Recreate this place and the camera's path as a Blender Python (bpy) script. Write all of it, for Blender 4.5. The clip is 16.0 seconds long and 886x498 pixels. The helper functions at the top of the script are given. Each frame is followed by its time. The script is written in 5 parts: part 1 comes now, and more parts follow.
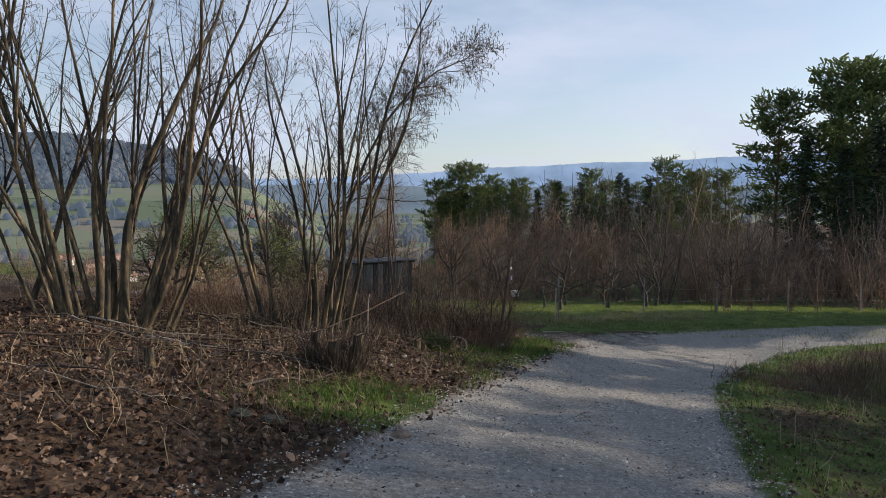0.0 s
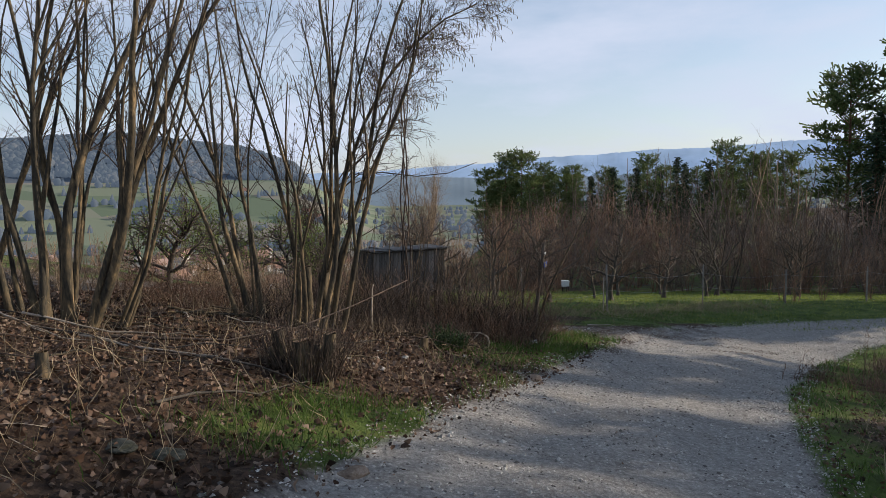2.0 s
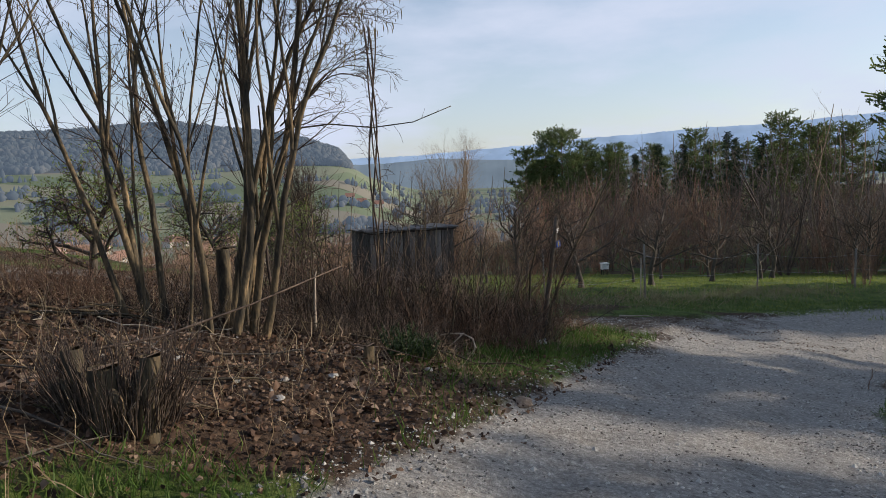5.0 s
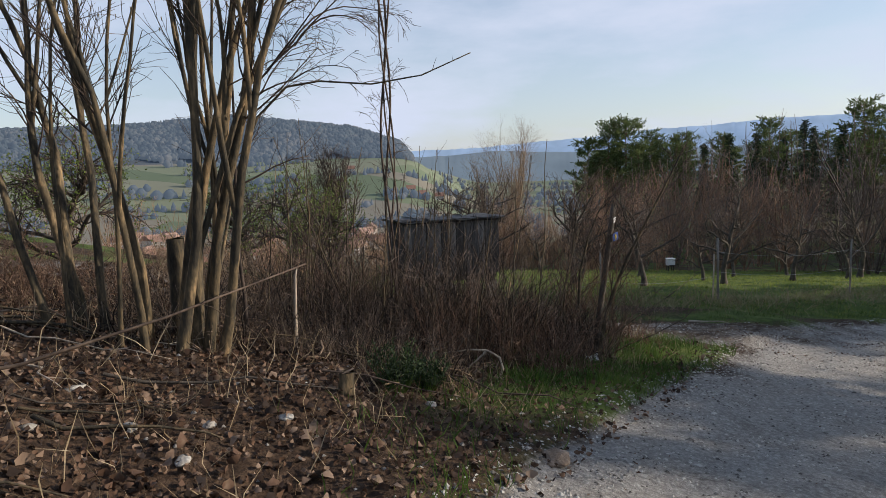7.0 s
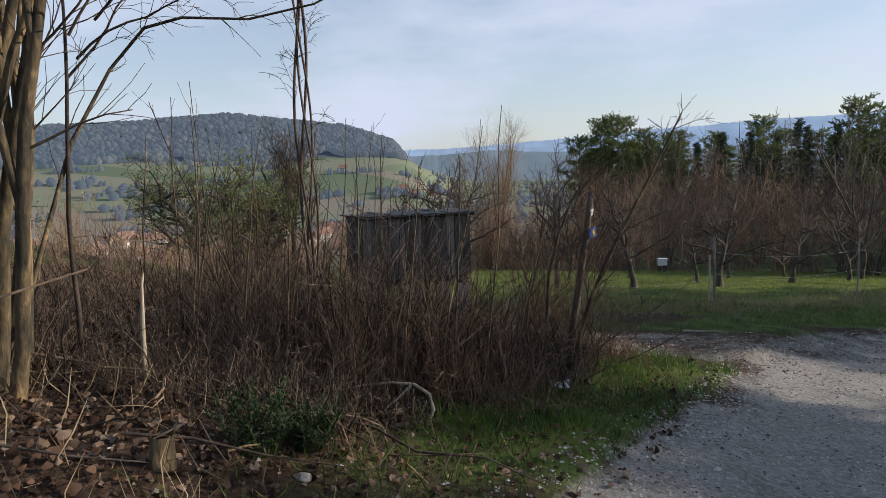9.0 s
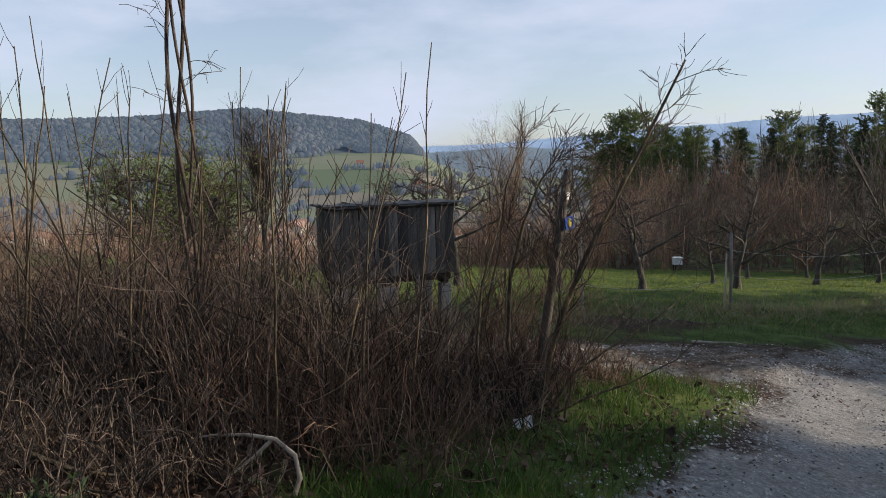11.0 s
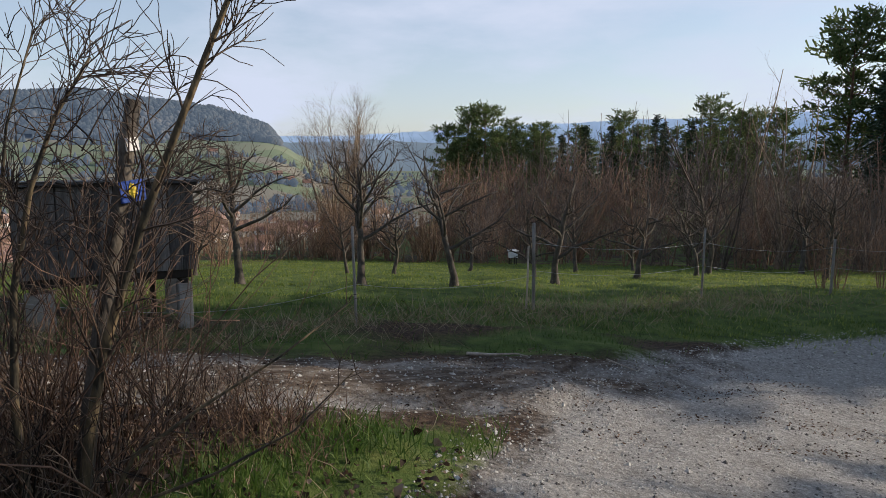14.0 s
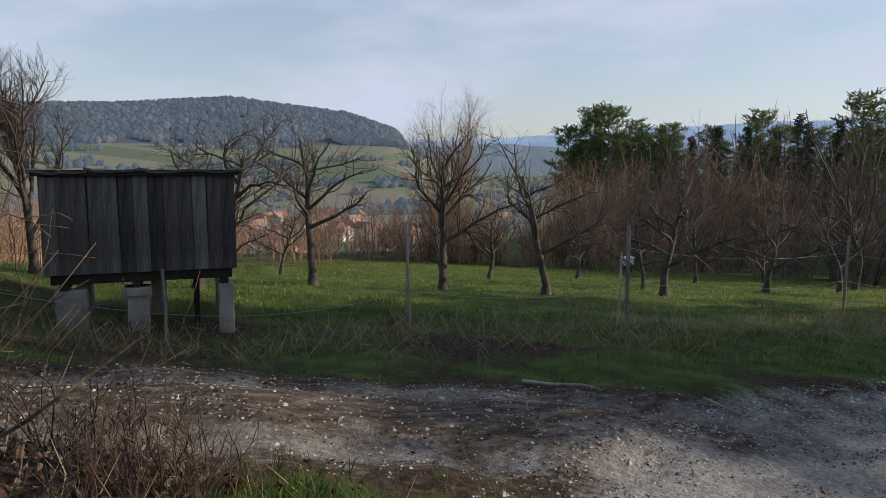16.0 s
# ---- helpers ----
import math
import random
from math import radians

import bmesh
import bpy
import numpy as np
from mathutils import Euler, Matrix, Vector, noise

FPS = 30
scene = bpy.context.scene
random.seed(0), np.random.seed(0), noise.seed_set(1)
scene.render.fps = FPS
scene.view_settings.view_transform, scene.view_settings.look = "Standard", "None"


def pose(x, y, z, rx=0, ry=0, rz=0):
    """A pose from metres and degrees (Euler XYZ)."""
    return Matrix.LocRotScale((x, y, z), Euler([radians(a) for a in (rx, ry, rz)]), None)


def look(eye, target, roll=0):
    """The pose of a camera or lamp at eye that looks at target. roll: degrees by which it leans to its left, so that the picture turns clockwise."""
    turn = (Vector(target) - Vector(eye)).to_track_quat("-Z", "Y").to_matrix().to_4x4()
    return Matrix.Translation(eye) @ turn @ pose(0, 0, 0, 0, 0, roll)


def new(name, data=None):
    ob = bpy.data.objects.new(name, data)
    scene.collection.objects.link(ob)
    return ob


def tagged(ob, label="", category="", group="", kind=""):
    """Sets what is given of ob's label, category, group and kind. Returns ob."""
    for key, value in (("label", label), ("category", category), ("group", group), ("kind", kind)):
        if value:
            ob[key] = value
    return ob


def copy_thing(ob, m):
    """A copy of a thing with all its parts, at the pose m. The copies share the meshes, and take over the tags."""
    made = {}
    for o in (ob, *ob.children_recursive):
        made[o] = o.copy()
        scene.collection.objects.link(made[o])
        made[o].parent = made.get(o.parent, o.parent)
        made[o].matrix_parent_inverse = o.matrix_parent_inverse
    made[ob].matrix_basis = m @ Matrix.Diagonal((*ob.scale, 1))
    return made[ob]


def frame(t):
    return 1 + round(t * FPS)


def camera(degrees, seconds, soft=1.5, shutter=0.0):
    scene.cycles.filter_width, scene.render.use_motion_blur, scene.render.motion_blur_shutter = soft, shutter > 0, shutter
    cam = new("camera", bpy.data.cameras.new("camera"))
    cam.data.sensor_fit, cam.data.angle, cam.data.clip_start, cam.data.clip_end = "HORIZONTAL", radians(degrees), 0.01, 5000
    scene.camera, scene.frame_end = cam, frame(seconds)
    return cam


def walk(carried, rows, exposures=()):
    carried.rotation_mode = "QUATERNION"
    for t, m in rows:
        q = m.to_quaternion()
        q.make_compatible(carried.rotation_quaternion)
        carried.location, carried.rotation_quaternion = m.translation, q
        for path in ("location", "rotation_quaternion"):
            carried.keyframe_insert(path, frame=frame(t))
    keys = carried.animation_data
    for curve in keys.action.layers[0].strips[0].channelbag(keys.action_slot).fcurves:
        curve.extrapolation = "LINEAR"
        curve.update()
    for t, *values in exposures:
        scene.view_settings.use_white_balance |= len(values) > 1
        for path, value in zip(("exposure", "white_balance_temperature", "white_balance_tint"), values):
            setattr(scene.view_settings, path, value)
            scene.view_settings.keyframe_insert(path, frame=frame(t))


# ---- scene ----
cam = camera(64.3, 16.0, soft=0.7)
METRES, EYE, TILT, LEAN, TURN = 15.0, 1.66, -4.2, 0.0, 0.0
ROWS = [
    (0.0, 0.0, 0.0, 0.0, 0.0, 0.0, 0.0),
    (0.5, 0.0106, 0.0307, -0.0037, 3.15, -0.07, -0.0),
    (1.0, 0.0188, 0.0636, -0.0062, 3.7, -0.35, 0.08),
    (1.5, 0.0313, 0.0932, -0.0079, 3.94, -0.39, 0.25),
    (2.0, 0.0402, 0.1228, -0.0105, 4.45, -0.66, 0.76),
    (2.5, 0.0513, 0.153, -0.0119, 4.68, -0.79, 0.97),
    (3.0, 0.0606, 0.1823, -0.0129, 5.08, -0.9, 0.27),
    (3.5, 0.0701, 0.214, -0.0149, 5.61, -0.97, 0.39),
    (4.0, 0.0775, 0.246, -0.0167, 7.68, -1.18, 1.92),
    (4.5, 0.0849, 0.278, -0.0194, 7.95, -1.76, 1.93),
    (4.7, 0.0856, 0.291, -0.0199, 7.87, -1.87, 1.6),
    (6.8, 0.0934, 0.428, -0.0249, 10.67, -2.39, 0.88),
    (7.0, 0.0941, 0.441, -0.0254, 12.95, -2.45, 1.09),
    (7.5, 0.0923, 0.4719, -0.0259, 13.3, -2.46, 0.92),
    (8.0, 0.0948, 0.5012, -0.0273, 13.66, -2.42, 0.81),
    (8.5, 0.0981, 0.5327, -0.0292, 12.68, -2.5, 0.86),
    (9.0, 0.1059, 0.5633, -0.0316, 12.4, -2.51, 0.92),
    (9.2, 0.1079, 0.575, -0.0323, 12.52, -2.58, 1.15),
    (11.3, 0.1287, 0.6976, -0.0397, 13.82, -2.79, 0.36),
    (11.5, 0.1307, 0.7093, -0.0404, 12.48, -2.92, 0.22),
    (12.0, 0.1446, 0.7396, -0.0417, 8.0, -3.04, 0.13),
    (12.5, 0.1612, 0.7679, -0.0439, 5.95, -3.24, -0.03),
    (13.0, 0.1775, 0.7946, -0.0445, 2.17, -3.34, -0.25),
    (13.5, 0.192, 0.8209, -0.0465, 2.39, -3.5, -0.33),
    (14.0, 0.2057, 0.848, -0.0477, 2.57, -3.39, -0.29),
    (14.5, 0.2186, 0.8765, -0.0494, 2.97, -3.35, -0.62),
    (15.0, 0.2277, 0.9051, -0.0507, 3.56, -3.33, -0.98),
    (15.5, 0.2381, 0.9291, -0.0524, 8.54, -3.36, -1.27),
    (16.0, 0.2469, 0.9538, -0.0542, 12.55, -3.18, -1.08),
]
walk(cam, [(t, pose(0, 0, EYE, TILT, LEAN, TURN) @ pose(METRES * x, METRES * y, METRES * z, 90 + pitch, roll, yaw)) for t, x, y, z, yaw, pitch, roll in ROWS],
     exposures=[(0.0, -0.05), (14.5, -0.05), (15.5, -0.1), (16.0, -0.2)])

# ---- light ----
SUN_AZ, SUN_EL = 74.0, 18.5          # degrees right of +y, and above the horizon
world = bpy.data.worlds.new("world")
scene.world = world
world.use_nodes = True
wn = world.node_tree
wn.nodes.clear()
sky = wn.nodes.new("ShaderNodeTexSky")
sky.sky_type = "NISHITA"
sky.sun_disc = False
sky.sun_elevation = radians(SUN_EL)
sky.sun_rotation = radians(SUN_AZ)
sky.air_density, sky.dust_density, sky.ozone_density = 1.0, 0.8, 1.5
coord = wn.nodes.new("ShaderNodeTexCoord")
squash = wn.nodes.new("ShaderNodeMapping")
squash.inputs["Scale"].default_value = (1.0, 1.0, 3.2)
cloud = wn.nodes.new("ShaderNodeTexNoise")
cloud.inputs["Scale"].default_value = 2.6
cloud.inputs["Detail"].default_value = 7.0
cloud.inputs["Roughness"].default_value = 0.55
ramp = wn.nodes.new("ShaderNodeValToRGB")
ramp.color_ramp.elements[0].position, ramp.color_ramp.elements[0].color = 0.43, (0.42, 0.42, 0.42, 1)
ramp.color_ramp.elements[1].position, ramp.color_ramp.elements[1].color = 0.62, (1, 1, 1, 1)
mixc = wn.nodes.new("ShaderNodeMix")
mixc.data_type = "RGBA"
mixc.inputs["B"].default_value = (4.6, 5.05, 6.0, 1)
back = wn.nodes.new("ShaderNodeBackground")
back.inputs["Strength"].default_value = 0.15
wout = wn.nodes.new("ShaderNodeOutputWorld")
wn.links.new(coord.outputs["Generated"], squash.inputs["Vector"])
wn.links.new(squash.outputs["Vector"], cloud.inputs["Vector"])
wn.links.new(cloud.outputs["Fac"], ramp.inputs["Fac"])
split = wn.nodes.new("ShaderNodeSeparateXYZ")
veil = wn.nodes.new("ShaderNodeMapRange")
veil.inputs["From Min"].default_value, veil.inputs["From Max"].default_value = 0.12, 0.75
veil.inputs["To Min"].default_value, veil.inputs["To Max"].default_value = 1.0, 0.2
thin_out = wn.nodes.new("ShaderNodeMath")
thin_out.operation = "MULTIPLY"
wn.links.new(coord.outputs["Generated"], split.inputs["Vector"])
wn.links.new(split.outputs["Z"], veil.inputs["Value"])
wn.links.new(ramp.outputs["Color"], thin_out.inputs[0])
wn.links.new(veil.outputs["Result"], thin_out.inputs[1])
wn.links.new(thin_out.outputs[0], mixc.inputs["Factor"])
wn.links.new(sky.outputs["Color"], mixc.inputs["A"])
wn.links.new(mixc.outputs["Result"], back.inputs["Color"])
wn.links.new(back.outputs["Background"], wout.inputs["Surface"])
sun = new("sun", bpy.data.lights.new("sun", "SUN"))
sun.data.energy, sun.data.angle, sun.data.color = 5.0, radians(0.6), (1.0, 0.86, 0.68)
az, el = radians(SUN_AZ), radians(SUN_EL)
SUN_DIR = Vector((math.sin(az) * math.cos(el), math.cos(az) * math.cos(el), math.sin(el)))
sun.matrix_world = look(SUN_DIR * 200, (0, 0, 0))
scene.view_settings.use_white_balance = True
scene.view_settings.white_balance_temperature, scene.view_settings.white_balance_tint = 6330, 12

# ---- materials ----


def material(name, stops, scale=6.0, rough=0.85, bump=0.3, fine=60.0, stretch=(1, 1, 1), spread=0.0, metal=0.0, thin=0.0, spec=0.3, island=False):
    """A mottled surface: colours of stops over noise at two scales, with fine relief; spread varies it from piece to piece."""
    m = bpy.data.materials.new(name)
    m.use_nodes = True
    nt = m.node_tree
    bsdf = nt.nodes["Principled BSDF"]
    bsdf.inputs["Roughness"].default_value = rough
    bsdf.inputs["Metallic"].default_value = metal
    bsdf.inputs["Specular IOR Level"].default_value = spec
    tc = nt.nodes.new("ShaderNodeTexCoord")
    mp = nt.nodes.new("ShaderNodeMapping")
    mp.inputs["Scale"].default_value = stretch
    nt.links.new(tc.outputs["Object"], mp.inputs["Vector"])
    big = nt.nodes.new("ShaderNodeTexNoise")
    big.inputs["Scale"].default_value = scale
    big.inputs["Detail"].default_value = 5.0
    big.inputs["Roughness"].default_value = 0.65
    small = nt.nodes.new("ShaderNodeTexNoise")
    small.inputs["Scale"].default_value = fine
    small.inputs["Detail"].default_value = 3.0
    nt.links.new(mp.outputs["Vector"], big.inputs["Vector"])
    nt.links.new(mp.outputs["Vector"], small.inputs["Vector"])
    add = nt.nodes.new("ShaderNodeMath")
    add.operation = "MULTIPLY_ADD"
    add.inputs[1].default_value = 0.35
    nt.links.new(small.outputs["Fac"], add.inputs[0])
    sub = nt.nodes.new("ShaderNodeMath")
    sub.operation = "SUBTRACT"
    sub.inputs[1].default_value = 0.175
    nt.links.new(big.outputs["Fac"], sub.inputs[0])
    nt.links.new(sub.outputs[0], add.inputs[2])
    fac = add.outputs[0]
    if spread:
        if island:
            info = nt.nodes.new("ShaderNodeNewGeometry")
            rnd = info.outputs["Random Per Island"]
        else:
            info = nt.nodes.new("ShaderNodeObjectInfo")
            rnd = info.outputs["Random"]
        vary = nt.nodes.new("ShaderNodeMapRange")
        vary.inputs["To Min"].default_value = -spread
        vary.inputs["To Max"].default_value = spread
        nt.links.new(rnd, vary.inputs["Value"])
        plus = nt.nodes.new("ShaderNodeMath")
        nt.links.new(fac, plus.inputs[0])
        nt.links.new(vary.outputs["Result"], plus.inputs[1])
        fac = plus.outputs[0]
    cr = nt.nodes.new("ShaderNodeValToRGB")
    lo, hi = 0.28, 0.72
    while len(cr.color_ramp.elements) < len(stops):
        cr.color_ramp.elements.new(0.5)
    for i, c in enumerate(stops):
        e = cr.color_ramp.elements[i]
        e.position = lo + (hi - lo) * i / (len(stops) - 1)
        e.color = (*c, 1)
    nt.links.new(fac, cr.inputs["Fac"])
    nt.links.new(cr.outputs["Color"], bsdf.inputs["Base Color"])
    if bump:
        bp = nt.nodes.new("ShaderNodeBump")
        bp.inputs["Strength"].default_value = bump
        bp.inputs["Distance"].default_value = 0.02
        nt.links.new(fac, bp.inputs["Height"])
        nt.links.new(bp.outputs["Normal"], bsdf.inputs["Normal"])
    if thin:
        tr = nt.nodes.new("ShaderNodeBsdfTranslucent")
        mx = nt.nodes.new("ShaderNodeMixShader")
        mx.inputs["Fac"].default_value = thin
        nt.links.new(cr.outputs["Color"], tr.inputs["Color"])
        nt.links.new(bsdf.outputs["BSDF"], mx.inputs[1])
        nt.links.new(tr.outputs["BSDF"], mx.inputs[2])
        nt.links.new(mx.outputs["Shader"], nt.nodes["Material Output"].inputs["Surface"])
    return m


BARK = material("hazel_bark", [(0.018, 0.016, 0.012), (0.05, 0.043, 0.03), (0.13, 0.098, 0.056), (0.34, 0.235, 0.125)], 7, 0.8, 0.7, 45, (1, 1, 0.28))
BARK_GREY = material("fruit_tree_bark", [(0.034, 0.029, 0.024), (0.08, 0.068, 0.055), (0.16, 0.138, 0.11)], 8, 0.9, 0.6, 60, (1, 1, 0.5))
BARK_PINE = material("pine_bark", [(0.06, 0.04, 0.03), (0.16, 0.09, 0.055), (0.24, 0.15, 0.10)], 3, 0.9, 0.6, 20, (1, 1, 0.3))
TWIG = material("dark_twig", [(0.03, 0.022, 0.018), (0.078, 0.056, 0.042), (0.15, 0.11, 0.08)], 5, 0.8, 0, 40, spread=0.14, island=True)
TWIG_RED = material("reddish_brown_twig", [(0.06, 0.038, 0.027), (0.135, 0.082, 0.054), (0.23, 0.145, 0.095)], 3, 0.8, 0, 30, spread=0.16, island=True)
CANE = material("bramble_canes", [(0.014, 0.011, 0.009), (0.042, 0.031, 0.024), (0.09, 0.066, 0.049), (0.26, 0.195, 0.145)], 4, 0.8, 0, 30, spread=0.26, island=True)
THICKET_RED = material("thicket_twigs_reddish", [(0.09, 0.054, 0.037), (0.21, 0.125, 0.08), (0.36, 0.23, 0.145)], 1.2, 0.8, 0, 9, spread=0.2, island=True)
THICKET_GREY = material("thicket_twigs_grey", [(0.06, 0.046, 0.038), (0.15, 0.112, 0.088), (0.27, 0.21, 0.165)], 1.2, 0.8, 0, 9, spread=0.2, island=True)
THICKET_TAN = material("thicket_twigs_tan", [(0.12, 0.08, 0.05), (0.29, 0.185, 0.105), (0.46, 0.32, 0.2)], 1.2, 0.8, 0, 9, spread=0.2, island=True)
TWIG_TAN = material("tan_dry_twig", [(0.12, 0.085, 0.055), (0.24, 0.17, 0.11), (0.38, 0.29, 0.2)], 4, 0.85, 0, 40, spread=0.2, island=True)
CATKIN = material("catkin", [(0.09, 0.07, 0.03), (0.2, 0.16, 0.07)], 20, 0.8, 0, 90)
SAWN = material("sawn_wood", [(0.25, 0.14, 0.07), (0.42, 0.26, 0.14), (0.5, 0.35, 0.2)], 12, 0.8, 0.3, 90, spread=0.05)
DEADWOOD = material("bleached_dead_wood", [(0.2, 0.16, 0.12), (0.38, 0.32, 0.25), (0.5, 0.44, 0.36)], 12, 0.85, 0.4, 80, (1, 1, 0.4))
NEEDLE = material("pine_needles", [(0.055, 0.085, 0.028), (0.105, 0.145, 0.048), (0.17, 0.20, 0.07)], 2, 0.7, 0, 14, spread=0.14, thin=0.42, island=True)
NEEDLE_DARK = material("spruce_needles", [(0.014, 0.028, 0.014), (0.032, 0.055, 0.024), (0.06, 0.085, 0.035)], 2, 0.7, 0, 14, spread=0.12, thin=0.15, island=True)
BUD = material("fresh_green_buds", [(0.10, 0.14, 0.03), (0.2, 0.26, 0.06)], 9, 0.7, 0, 40, spread=0.1, thin=0.3, island=True)
GRASS = material("grass_blades", [(0.034, 0.07, 0.012), (0.07, 0.132, 0.022), (0.14, 0.188, 0.044)], 1.5, 0.6, 0, 9, spread=0.16, thin=0.38, island=True)
GRASS_MEADOW = material("meadow_blades", [(0.10, 0.145, 0.024), (0.20, 0.255, 0.045), (0.32, 0.345, 0.09)], 0.8, 0.6, 0, 9, spread=0.18, thin=0.5, island=True)
GRASS_DRY = material("dry_grass_stalks", [(0.16, 0.115, 0.065), (0.30, 0.23, 0.14), (0.44, 0.36, 0.24)], 3, 0.8, 0, 20, spread=0.2, thin=0.2, island=True)
LEAF = material("dead_leaves", [(0.03, 0.019, 0.013), (0.088, 0.05, 0.031), (0.14, 0.082, 0.052), (0.25, 0.178, 0.127)], 2, 0.75, 0, 20, spread=0.26, thin=0.15, island=True)
MOSSY = material("mossy_stone", [(0.035, 0.038, 0.026), (0.07, 0.07, 0.052), (0.13, 0.125, 0.10)], 9, 0.95, 0.6, 70)
CLAY = material("brown_clay_stone", [(0.12, 0.085, 0.06), (0.22, 0.165, 0.12), (0.33, 0.27, 0.21)], 9, 0.95, 0.6, 70)
STONE = material("limestone_chips", [(0.11, 0.10, 0.09), (0.24, 0.225, 0.20), (0.38, 0.36, 0.325), (0.55, 0.53, 0.48)], 5, 0.9, 0.3, 60, spread=0.3, island=True)
CONCRETE = material("stained_concrete", [(0.16, 0.15, 0.135), (0.27, 0.255, 0.23), (0.38, 0.36, 0.33)], 3.5, 0.9, 0.4, 55)
BOARD = material("weathered_grey_boards", [(0.026, 0.025, 0.024), (0.062, 0.059, 0.055), (0.11, 0.105, 0.098), (0.21, 0.20, 0.185)], 2.2, 0.85, 0.5, 40, (3.5, 3.5, 0.3), spread=0.15)
ROOFING = material("bitumen_roofing", [(0.05, 0.05, 0.05), (0.10, 0.10, 0.098), (0.17, 0.165, 0.155)], 4, 0.8, 0.4, 70, spread=0.06)
DARKWOOD = material("dark_underframe_timber", [(0.02, 0.018, 0.016), (0.045, 0.038, 0.032)], 4, 0.9, 0.3, 40)
POST = material("grey_fence_post", [(0.14, 0.125, 0.105), (0.25, 0.23, 0.2), (0.36, 0.33, 0.29)], 6, 0.85, 0.4, 60, (1, 1, 0.3), spread=0.1)
WIRE = material("galvanised_wire", [(0.3, 0.3, 0.3), (0.45, 0.45, 0.45)], 9, 0.5, 0, 50, metal=0.6)
WHITE = material("white_paint", [(0.6, 0.6, 0.58), (0.78, 0.78, 0.76)], 6, 0.6, 0, 40)
BLUE = material("blue_sign_enamel", [(0.015, 0.05, 0.24), (0.025, 0.07, 0.3)], 5, 0.4, 0, 30)
YELLOW = material("yellow_sign_paint", [(0.65, 0.47, 0.03), (0.75, 0.56, 0.06)], 5, 0.4, 0, 30)
WALL = material("rendered_house_wall", [(0.5, 0.47, 0.42), (0.66, 0.64, 0.6)], 0.2, 0.9, 0, 2, spread=0.2)
TILE = material("red_roof_tiles", [(0.22, 0.12, 0.09), (0.32, 0.19, 0.145), (0.38, 0.26, 0.21)], 0.3, 0.85, 0, 3, spread=0.2)
PANE = material("dark_window_glass", [(0.03, 0.035, 0.04), (0.06, 0.07, 0.08)], 1, 0.15, 0, 5, spec=0.5)
WOODS_HAZED = material("hazed_distant_woods", [(0.012, 0.02, 0.024), (0.026, 0.036, 0.04), (0.05, 0.055, 0.054), (0.085, 0.082, 0.074)], 0.012, 0.95, 0, 0.2, spread=0.1, island=True)


# haze before the woods across the valley, painted as a bluish glow on the trees
far_shader = WOODS_HAZED.node_tree.nodes["Principled BSDF"]
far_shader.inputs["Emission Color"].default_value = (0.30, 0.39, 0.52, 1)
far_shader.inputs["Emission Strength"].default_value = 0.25


